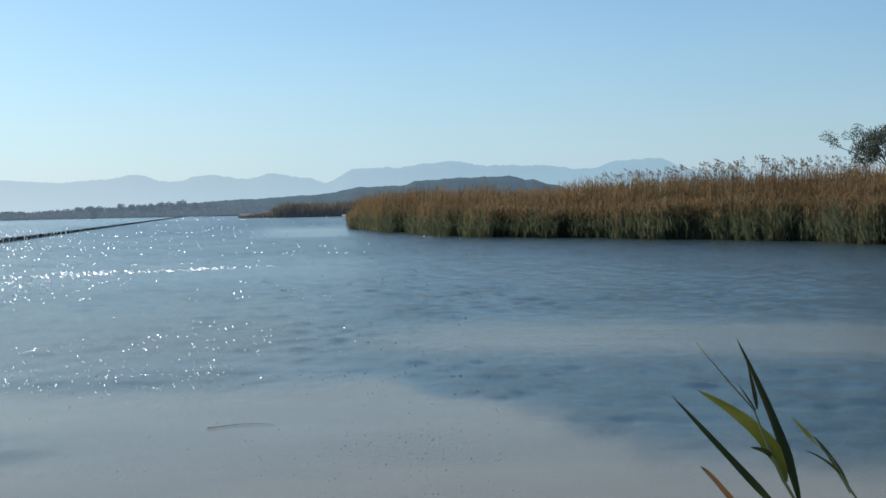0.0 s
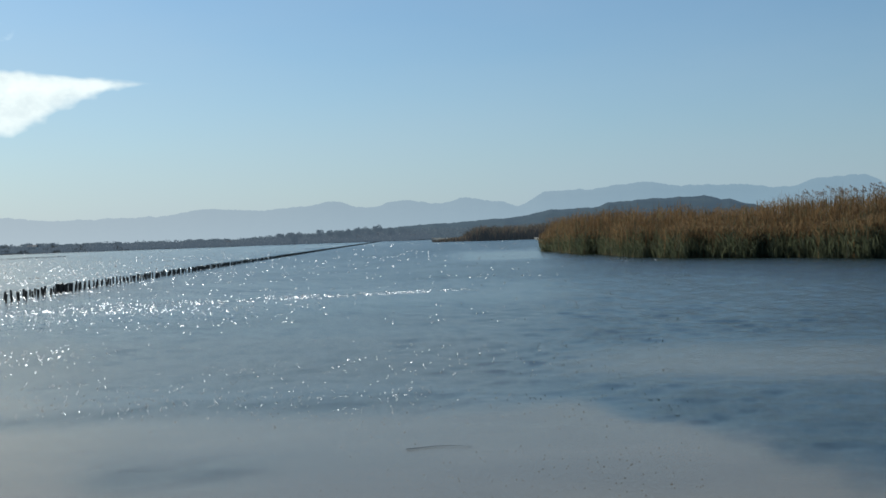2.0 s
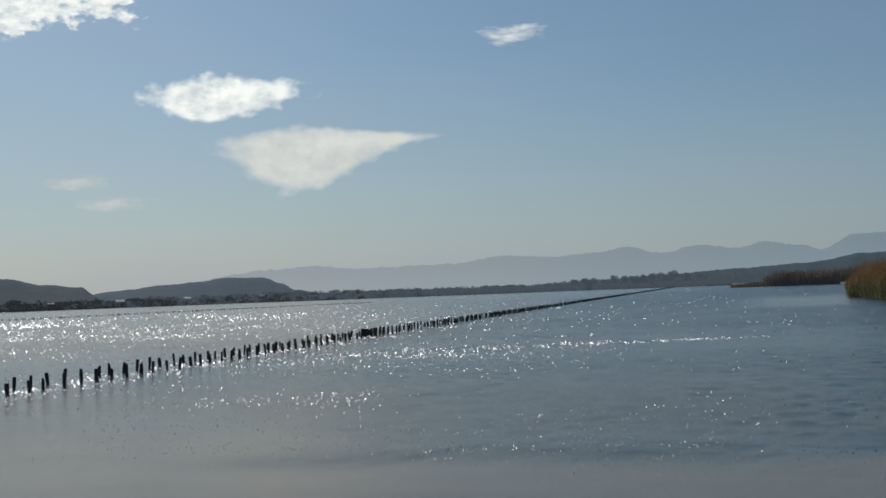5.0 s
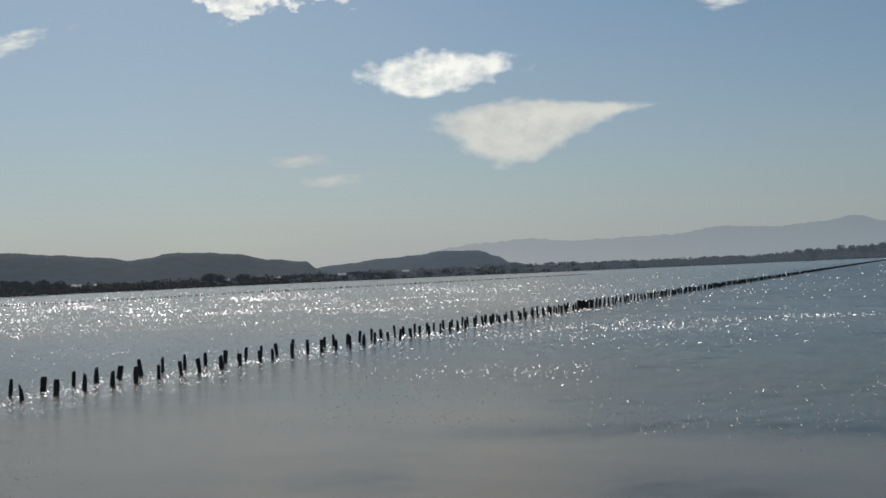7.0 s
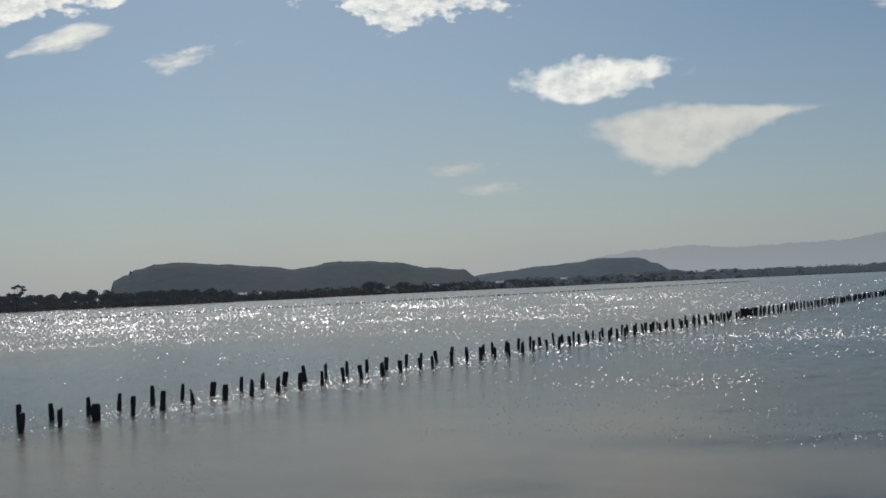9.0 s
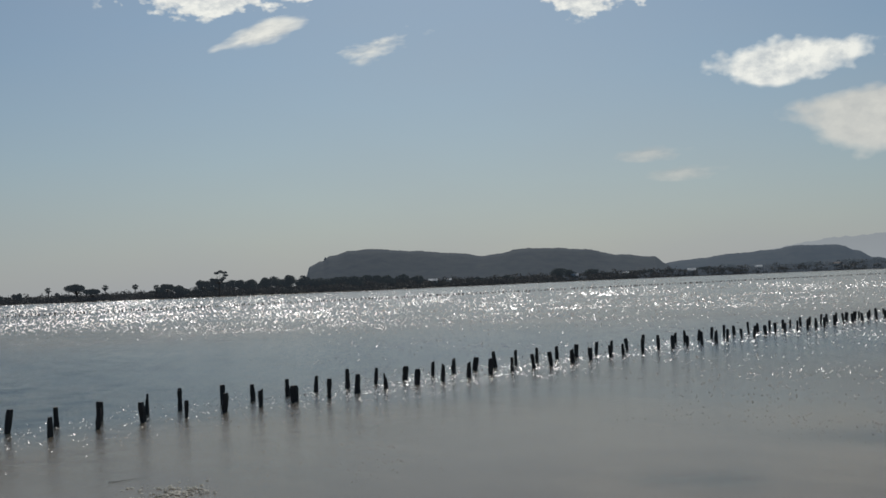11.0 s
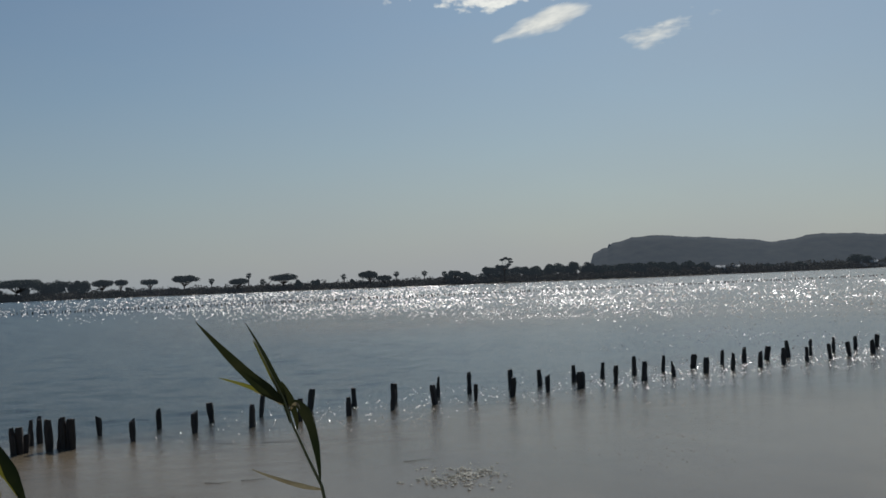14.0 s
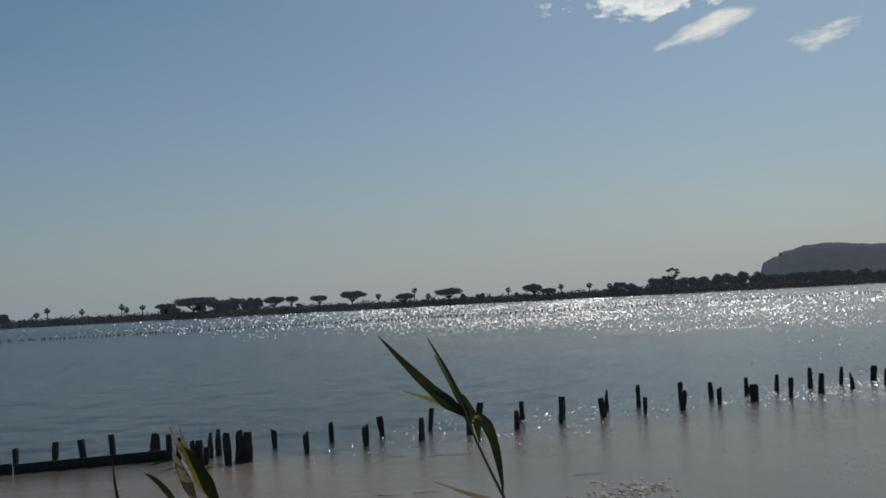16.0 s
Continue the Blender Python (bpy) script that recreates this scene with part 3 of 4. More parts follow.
def hill(label, table, dist, depth, material, rough):
    soup = Soup()
    low, high = table[0][0], table[-1][0]
    count = int((high - low) / 0.03)
    rows = [(-1.0, 0.0), (-0.72, 0.3), (-0.45, 0.62), (-0.2, 0.88), (0.0, 1.0), (0.4, 0.7), (1.0, 0.0)]
    for i in range(count + 1):
        az = low + (high - low) * i / count
        top = EYE + dist * math.tan(radians(along(table, az)))
        for at, share in rows:
            d = dist + at * depth
            lump = rough * (0.35 * noise.fractal(Vector((az * 1.7, 0, dist * 0.01)), 0.6, 2.0, 7) if at == 0 else noise.fractal(Vector((az * 0.7, at * 2.0, dist * 0.01)), 1.0, 2.0, 3) * (share > 0))
            p = polar(az, d, max(-0.3, top * share * d / dist + lump))
            soup.v.append(tuple(p))
    m = len(rows)
    for i in range(count):
        for k in range(m - 1):
            soup.f.append(((i + 1) * m + k, i * m + k, i * m + k + 1, (i + 1) * m + k + 1))
    return tagged(new("hill", soup.mesh("hill", material, True)), label, "hill", kind="structure")


# emission colours that imitate haze on the hills
FAR_HAZE, HILL_HAZE = (0.335, 0.415, 0.45), (0.31, 0.41, 0.54)
hill("pale hazy mountain range on the horizon", FAR_RANGE, 4300, 380, hill_material("hazy_mountains", (0.05, 0.06, 0.05), FAR_HAZE, 0.85, (0.56, 0.575, 0.56)), 12.0)
hill("dark wooded ridge behind the reeds", NEAR_RIDGE, 2600, 300, hill_material("wooded_ridge", (0.018, 0.026, 0.022), HILL_HAZE, 0.16), 5.0)
hill("grey green hill with a flat top", CONE_HILL, 3000, 300, hill_material("grey_hill", (0.022, 0.027, 0.024), HILL_HAZE, 0.2), 5.0)
hill("dark scrub covered headland with a flat top and steep end", PLATEAU, 2700, 300, hill_material("headland", (0.02, 0.024, 0.022), HILL_HAZE, 0.13), 5.0)


def ruined_tower():
    base = polar(54.6, 2690, EYE + 2690 * math.tan(radians(1.1)))
    thing = tagged(new("tower"), "small ruined stone watchtower on the headland", "tower")
    thing.location = base
    wall = Soup()
    wall.tube([(0, 0, -4), (0, 0, 5), (0, 0, 9)], [5.0, 4.5, 4.2], 14)
    part("wall", wall, RUIN, thing)
    stump = Soup()
    stump.tube([(-1.2, 0, 8.9), (-1.2, 0, 11), (-0.9, 0, 13)], [2.6, 2.2, 1.2], 9)
    part("broken_top", stump, RUIN, thing)


ruined_tower()


# ---- stakes in the lagoon ----
def stake_mesh(seed, height, radius):
    """A rotten stake: blunt, slanting, pointed or with a broken shoulder."""
    rng = random.Random(seed)
    soup = Soup()
    sides, rows = 10, 11
    bend = Vector((rng.uniform(-0.05, 0.05), rng.uniform(-0.05, 0.05), 0))
    kind = (0, 1, 0, 3, 1, 0, 2, 0)[seed % 8]
    side = rng.uniform(0, 6.28)
    rim = [rng.uniform(0.8, 1.15) for _ in range(sides)]
    for i in range(rows):
        s = i / (rows - 1)
        waist = 1.0 + 0.10 * math.sin(7 * s + seed) + 0.05 * math.sin(17 * s + 2 * seed)
        waist *= 1.0 + (0.08 if kind == 0 else -0.06) * max(0, s - 0.5)
        for k in range(sides):
            w = 2 * math.pi * k / sides
            toward = 0.5 + 0.5 * math.cos(w - side)
            r = radius * waist * (rim[k] + 0.07 * rng.uniform(-1, 1))
            drop = rng.uniform(0, 0.02) * s
            if s > 0.7:
                t = (s - 0.7) / 0.3
                if kind == 1:
                    drop += 0.05 * toward * t
                elif kind == 2:
                    r *= 1 - 0.42 * t * toward
                elif kind == 3 and toward > 0.55:
                    drop += 0.13 * t
                    r *= 1 - 0.15 * t
            if i == rows - 1:
                r *= 0.86
            x, y = r * math.cos(w), r * math.sin(w)
            soup.v.append((x + bend.x * s, y + bend.y * s, -0.45 + (height + 0.45) * s - drop))
    for i in range(rows - 1):
        for k in range(sides):
            j = (k + 1) % sides
            soup.f.append((i * sides + k, i * sides + j, (i + 1) * sides + j, (i + 1) * sides + k))
    base = (rows - 1) * sides
    soup.v.append(tuple(sum((Vector(soup.v[base + k]) for k in range(sides)), Vector()) / sides - Vector((0, 0, 0.015))))
    for k in range(sides):
        soup.f.append((base + k, base + (k + 1) % sides, base + sides))
    return soup.mesh("stake", STAKE, False)


STAKES = [stake_mesh(s, random.Random(50 + s).uniform(0.37, 0.45), random.Random(80 + s).uniform(0.050, 0.073)) for s in range(16)]
ROW_LABEL = "weathered dark wooden stake standing in the shallow lagoon"


def stake(x, y, rng, group="stakes in the double row", high=1.0, label=ROW_LABEL):
    ob = new("stake", rng.choice(STAKES))
    wide = rng.uniform(0.85, 1.15)
    ob.location, ob.rotation_euler, ob.scale = (x, y, 0), (rng.gauss(0, 0.045), rng.gauss(0, 0.045), rng.uniform(0, 6.28)), (wide, wide, high * rng.uniform(0.92, 1.08))
    return tagged(ob, label, "wooden stake", group)


# how far along the two rows the first stakes stand; further out they follow at even steps
FRONT_ROW = [5.06, 6.24, 7.34, 8.41, 9.50, 10.59, 11.68, 12.70, 13.73, 14.79, 15.82, 16.90, 17.95, 19.01, 20.19, 21.20, 22.33, 23.28, 24.31, 25.50, 26.45, 27.56]
BACK_ROW = [4.78, 5.90, 7.03, 8.06, 9.15, 10.28, 11.36, 12.52, 13.46, 14.63, 15.55, 16.62, 17.68, 18.72, 19.91, 21.01, 22.24, 23.14, 24.08, 25.20, 26.21, 27.33, 28.45]


def stake_rows():
    rng = random.Random(7)
    for i in range(136):
        y = FRONT_ROW[i] if i < len(FRONT_ROW) else 28.64 + 1.09 * (i - len(FRONT_ROW)) + rng.gauss(0, 0.07)
        stake(-20.6 - 0.194 * y + rng.gauss(0, 0.03), y, rng, high=1.0)
        y = BACK_ROW[i] if i < len(BACK_ROW) else 29.57 + 1.09 * (i - len(BACK_ROW)) + rng.gauss(0, 0.07)
        stake(-22.05 - 0.19 * y + rng.gauss(0, 0.04), y, rng, high=1.0)
    # the row far out, too many to count
    soup = Soup()
    for i in range(135, 900):
        for front in (0, 1):
            y = 6 + 1.09 * i + rng.gauss(0, 0.08)
            x = (-20.6 - 0.194 * y if front else -22.05 - 0.19 * y) + rng.gauss(0, 0.1)
            r, h = rng.uniform(0.06, 0.09), rng.uniform(0.28, 0.42)
            soup.tube([(x, y, -0.3), (x + rng.gauss(0, 0.02), y, h)], [r, r * 0.85], 5)
    tagged(new("stake_row", soup.mesh("stake_row", STAKE)), "long row of dark wooden stakes running far out into the lagoon", "stake row", kind="stuff")
    # a second row across the water
    soup = Soup()
    for i in range(800):
        y = -40 + 0.53 * i + rng.gauss(0, 0.12)
        if rng.random() < 0.08:
            continue
        x = -171 - 0.045 * max(0, y) + rng.gauss(0, 0.3)
        r, h = rng.uniform(0.06, 0.10), rng.uniform(0.2, 0.4)
        soup.tube([(x, y, -0.3), (x + rng.gauss(0, 0.04), y, h)], [r, r * 0.85], 5)
    tagged(new("stake_row", soup.mesh("stake_row", STAKE)), "distant broken row of stakes across the lagoon", "stake row", kind="stuff")
    # close packed stakes where the boards begin
    for x, y, high in ((-22.52, 2.77, 1.1), (-21.35, 2.76, 1.25), (-21.14, 3.01, 1.2), (-21.18, 3.10, 1.15), (-21.31, 3.22, 0.8), (-22.38, 3.47, 1.15), (-22.54, 3.63, 1.15), (-21.31, 3.63, 1.25),
                       (-21.45, 3.80, 1.25), (-21.38, 3.87, 1.3), (-21.34, 3.94, 1.2), (-21.28, 4.01, 1.25)):
        stake(x, y, rng, "stakes by the boards", high)
    for y, high in ((2.63, 1.0), (2.52, 1.2), (1.86, 1.25), (1.35, 1.1), (0.80, 1.1), (0.20, 1.1), (-0.5, 1.1), (-1.2, 1.1), (-2.1, 1.1), (-3.0, 1.1)):
        stake(-22.78, y, rng, "stakes behind the boards", high)
    # tight bundle further along the row
    for i in range(18):
        at, back = (i // 2 - 4) * 0.105 + rng.gauss(0, 0.01), 0.13 * (i % 2)
        stake(-34.9 + 0.895 * at - 0.446 * back, 70.6 + 0.446 * at + 0.895 * back, rng, "bundle of stakes", 1.15)


def revetment():
    thing = tagged(new("board_revetment"), "low dark wet board revetment along the stakes", "board wall")
    rng = random.Random(3)
    y = 2.72
    for length in (2.6, 2.9, 2.4, 3.2):
        for level in (0, 1):
            soup = Soup()
            soup.box((-0.03, -length + 0.02, -0.13 + 0.13 * level), (0.03, 0, -0.005 + 0.13 * level))
            soup.v = [(a + 0.012 * math.sin(7 * b + level), b, c + 0.012 * math.sin(3 * b)) for a, b, c in soup.v]
            ob = part("plank", soup, PLANK, thing)
            ob.location = (-22.60 + rng.uniform(-0.02, 0.02), y, 0.05)
            ob.rotation_euler = (rng.uniform(-0.006, 0.006), rng.uniform(-0.05, 0.05), 0)
        y -= length


stake_rows()
revetment()

# ---- vegetation ----
def umbrella_pine(az, dist, height, width, seed, ragged=False):
    rng = random.Random(seed)
    thing = tagged(new("umbrella_pine"), "tall ragged pine with gaps in its crown" if ragged else "dark umbrella pine with a flat crown on the far bank", "pine tree", "pines on the far bank")
    base = polar(az, dist)
    thing.location = (base.x, base.y, ground_z(base.x, base.y) - 0.1)
    trunk, crown = Soup(), Soup()
    fork = height * (0.5 if ragged else rng.uniform(0.26, 0.36))
    lean = Vector((rng.uniform(-0.12, 0.12), rng.uniform(-0.12, 0.12), 1))
    across = Vector((math.cos(radians(az)), math.sin(radians(az)), 0))
    stout = 0.6 if ragged else 1.0
    trunk.tube([(0, 0, 0), lean * fork * 0.5, lean * fork], [0.48 * stout, 0.38 * stout, 0.32 * stout], 7)
    sweep = Vector((rng.uniform(-0.2, 0.2) * width, rng.uniform(-0.1, 0.1) * width, 0))
    clumps = 9 if ragged else max(6, int(width * 1.2))
    for i in range(clumps):
        w, r = 2.4 * i + rng.uniform(-0.4, 0.4), width * 0.38 * math.sqrt((i + 0.4) / clumps)
        tip = lean * fork + Vector((r * math.cos(w), r * math.sin(w), (height - fork) * (0.25 + 0.13 * ((i * 2) % 6) if ragged else rng.uniform(0.60, 0.78)) - 0.3 * r * r / width))
        if ragged:
            a, b = ((-2.3, -1.3), (-1.5, -1.7), (-0.6, -1.5), (1.5, -0.8), (2.0, 0.3), (1.5, 1.4), (0.4, 1.9), (-0.7, 1.3), (0.9, -1.5))[i]
            tip = lean * fork + across * a * 1.35 + Vector((0, rng.uniform(-0.6, 0.6), (height - fork) * 0.56 + 1.1 * b))
        else:
            tip += sweep * (1 - r / width)
        mid = (lean * fork + tip) / 2 + Vector((0, 0, -0.25))
        trunk.tube([lean * fork * 0.97, mid, tip], [0.2 * stout, 0.14 * stout, 0.06], 5)
        size = rng.uniform(0.9, 1.35) if ragged else width * rng.uniform(0.19, 0.29)
        crown.leaves(rng, tip + Vector((0, 0, 0.1)), (size, size, (height - fork) * rng.uniform(0.12, 0.17) * (0.7 if ragged else 1.9)), 170 if ragged else 420, 0.34)
    part("trunk", trunk, BARK, thing)
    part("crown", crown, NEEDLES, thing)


def fan_palm(az, dist, height, seed):
    rng = random.Random(seed)
    thing = tagged(new("fan_palm"), "slender fan palm with a round tuft on the far bank", "palm tree", "palms on the far bank")
    base = polar(az, dist)
    thing.location = (base.x, base.y, ground_z(base.x, base.y) - 0.1)
    trunk, crown = Soup(), Soup()
    top = Vector((rng.uniform(-0.3, 0.3), rng.uniform(-0.3, 0.3), height - 1.1))
    trunk.tube([(0, 0, 0), top * 0.5 + Vector((0.1, 0, 0)), top], [0.30, 0.22, 0.18], 7)
    for i in range(80):
        w, up = rng.uniform(0, 6.28), rng.uniform(-1.4, 1.3)
        d = Vector((math.cos(w) * math.cos(up), math.sin(w) * math.cos(up), math.sin(up)))
        length = rng.uniform(0.95, 1.6) * (0.8 if up < -0.5 else 1.0)
        end = top + d * length
        side = Vector((-math.sin(w), math.cos(w), 0)) * rng.uniform(0.22, 0.4)
        droop = Vector((0, 0, -0.3))
        crown.face(top + d * 0.25, end - side, end + d * 0.2 + droop, end + side)
    part("trunk", trunk, BARK, thing)
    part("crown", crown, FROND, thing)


def broad_tree(az, dist, height, width, seed, name="tree", label="dark round broadleaf tree on the far bank"):
    rng = random.Random(seed)
    thing = tagged(new(name), label, "tree", "trees on the far bank")
    base = polar(az, dist)
    thing.location = (base.x, base.y, ground_z(base.x, base.y) - 0.1)
    trunk, crown = Soup(), Soup()
    fork = Vector((rng.uniform(-0.3, 0.3), rng.uniform(-0.3, 0.3), height * 0.3))
    trunk.tube([(0, 0, 0), fork * 0.6, fork], [0.32, 0.25, 0.2], 7)
    for i in range(10):
        w, r = 2.4 * i, width * 0.33 * math.sqrt((i + 0.3) / 10)
        tip = Vector((r * math.cos(w), r * math.sin(w), height * rng.uniform(0.28, 0.80 - 0.25 * r / width)))
        trunk.tube([fork * 0.8, (fork + tip) / 2, tip], [0.14, 0.1, 0.04], 5)
        size = width * rng.uniform(0.2, 0.3)
        crown.leaves(rng, tip, (size, size, height * rng.uniform(0.17, 0.24)), 230, 0.42 if dist < 900 else 0.55)
    part("trunk", trunk, BARK, thing)
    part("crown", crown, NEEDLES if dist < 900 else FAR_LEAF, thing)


def far_bank_trees():
    far = 562
    for i, (az, el, px) in enumerate(((81.75, 0.70, 60), (83.0, 0.46, 30), (78.06, 0.55, 32), (77.27, 0.53, 22), (75.96, 0.49, 26), (74.45, 0.62, 42), (72.0, 0.42, 30), (69.94, 0.53, 45), (65.88, 0.5, 32), (65.18, 0.36, 24), (61.9, 0.42, 22))):
        d = far + 6 * (i % 3)
        umbrella_pine(az, d, 0.97 * (EYE - 0.9 + d * math.tan(radians(el))), 1.12 * px * d / 2155, 100 + i)
    for i, (az, el) in enumerate(((88.61, 0.31), (88.15, 0.49), (86.68, 0.37), (84.95, 0.5), (84.7, 0.36), (84.03, 0.43), (73.19, 0.4), (71.51, 0.59), (70.88, 0.34), (67.08, 0.41), (64.64, 0.42), (63.33, 0.4), (62.4, 0.42), (91.5, 0.4))):
        d = far + 5 * (i % 4)
        fan_palm(az, d, EYE - 0.9 + d * math.tan(radians(el)), 200 + i)
    for i, (az, el, px) in enumerate(((90.0, 0.36, 22), (80.68, 0.80, 42), (79.93, 0.62, 34), (79.3, 0.64, 32), (78.85, 0.58, 24), (80.3, 0.55, 30), (81.4, 0.36, 20), (83.0, 0.3, 18), (82.6, 0.35, 24), (61.3, 0.38, 34), (62.2, 0.3, 20), (76.9, 0.22, 12), (69.2, 0.32, 14), (68.4, 0.28, 18), (66.7, 0.22, 10))):
        d = far + 5 * (i % 4)
        broad_tree(az, d, EYE - 0.9 + d * math.tan(radians(el)), px * d / 2155, 300 + i)
    # the tall tree with a ragged top
    d = 560
    umbrella_pine(59.55, d, EYE - 0.9 + d * math.tan(radians(1.04)), 9.0, 77, True)
    # close belt of trees towards the headland
    rng = random.Random(21)
    az, i = 60.3, 0
    while az > 50.2:
        d = along(SHORE, az) + rng.uniform(14, 30)
        el = along([(50, 0.25), (51.5, 0.38), (53.8, 0.36), (55, 0.38), (56.1, 0.52), (57.2, 0.55), (58.3, 0.45), (60.5, 0.42)], az) + rng.uniform(0.03, 0.12)
        broad_tree(az, d, EYE - 0.9 + d * math.tan(radians(el)), rng.uniform(7, 10), 400 + i)
        az, i = az - rng.uniform(0.45, 0.7), i + 1
    for az, el, px in ((43.75, 0.46, 30), (43.2, 0.4, 24), (42.2, 0.33, 26), (49.0, 0.15, 24), (47.5, 0.14, 24), (46.2, 0.18, 30), (40.1, 0.22, 26), (39.6, 0.2, 22), (38.7, 0.2, 24)):
        d = along(SHORE, az) + 18
        broad_tree(az, d, EYE - 0.9 + d * math.tan(radians(el)), px * d / 2155, 470 + i)
        i += 1
    az = 37.9
    while az > 10.2:
        d = along(SHORE, az) + rng.uniform(15, 60)
        el = along([(10, 0.45), (12, 0.55), (14, 0.46), (16, 0.42), (17, 0.3), (19.4, 0.2), (24.5, 0.2), (27, 0.25), (30, 0.27), (35, 0.2), (38, 0.2)], az) + rng.uniform(-0.12, 0.03)
        broad_tree(az, d, 1.15 * max(3.0, EYE - 0.9 + d * math.tan(radians(el))), rng.uniform(9, 15), 500 + i)
        az, i = az - rng.uniform(0.3, 0.6), i + 1
    broad_tree(15.95, 1080, 11.0, 7.0, 900)


def shore_scrub():
    rng = random.Random(5)
    near, distant = Soup(), Soup()
    az = 97.0
    while az > 9.8:
        edge = along(SHORE, az)
        soup = near if rng.random() < (az - 22) / 22 else distant
        for row in range(3):
            p = polar(az + rng.uniform(-0.1, 0.1), edge + 1.5 + row * 7 + rng.uniform(0, 6))
            tall = rng.choice((rng.uniform(1.1, 1.9), rng.uniform(1.1, 1.9), rng.uniform(1.8, 3.0))) * (0.8, 1.0, 1.25)[row] * along([(8, 2.6), (20, 1.7), (36, 1.7), (48, 1.3), (60, 1.1), (66, 0.85), (97, 0.85)], az)
            z = ground_z(p.x, p.y)
            wide = rng.uniform(1.8, 3.6) * edge / 600
            soup.leaves(rng, (p.x, p.y, z + tall * 0.4), (wide, wide, tall * 0.65), 56, 0.5 * edge / 600)
        az -= 0.085 * 550 / edge
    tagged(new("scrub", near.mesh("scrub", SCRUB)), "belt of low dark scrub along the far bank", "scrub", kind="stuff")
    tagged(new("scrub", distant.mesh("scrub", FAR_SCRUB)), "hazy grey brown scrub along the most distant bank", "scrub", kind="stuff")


def far_woods():
    rng = random.Random(15)
    soup = Soup()
    az = 39.0
    while az > 7.6:
        el = along([(7, 0.5), (12, 0.52), (14, 0.46), (16.5, 0.4), (19, 0.22), (27, 0.22), (30, 0.25), (39, 0.16)], az) + 0.05 * noise.noise(Vector((az * 3.1, 0, 0)))
        for _ in range(2):
            d = 1330 + rng.uniform(-30, 60)
            p = polar(az + rng.uniform(-0.06, 0.06), d)
            tall = EYE + d * math.tan(radians(el)) * rng.uniform(0.7, 1.0)
            soup.leaves(rng, (p.x, p.y, tall * 0.5), (3.6, 3.6, tall * 0.5), 70, 1.1)
        az -= 0.14
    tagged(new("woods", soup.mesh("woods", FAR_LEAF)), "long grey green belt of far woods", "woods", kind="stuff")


far_bank_trees()
shore_scrub()
far_woods()


# ---- the reed bed ----
REED_TOP = [(-30, 1.6), (-19.8, 1.55), (-13.5, 1.45), (-11, 1.48), (-8.4, 1.28), (-6, 1.12), (-4.7, 0.92), (-2, 1.05), (0.6, 1.05), (2.2, 0.96), (3.8, 0.7), (4.35, 0.1), (4.6, -0.3)]


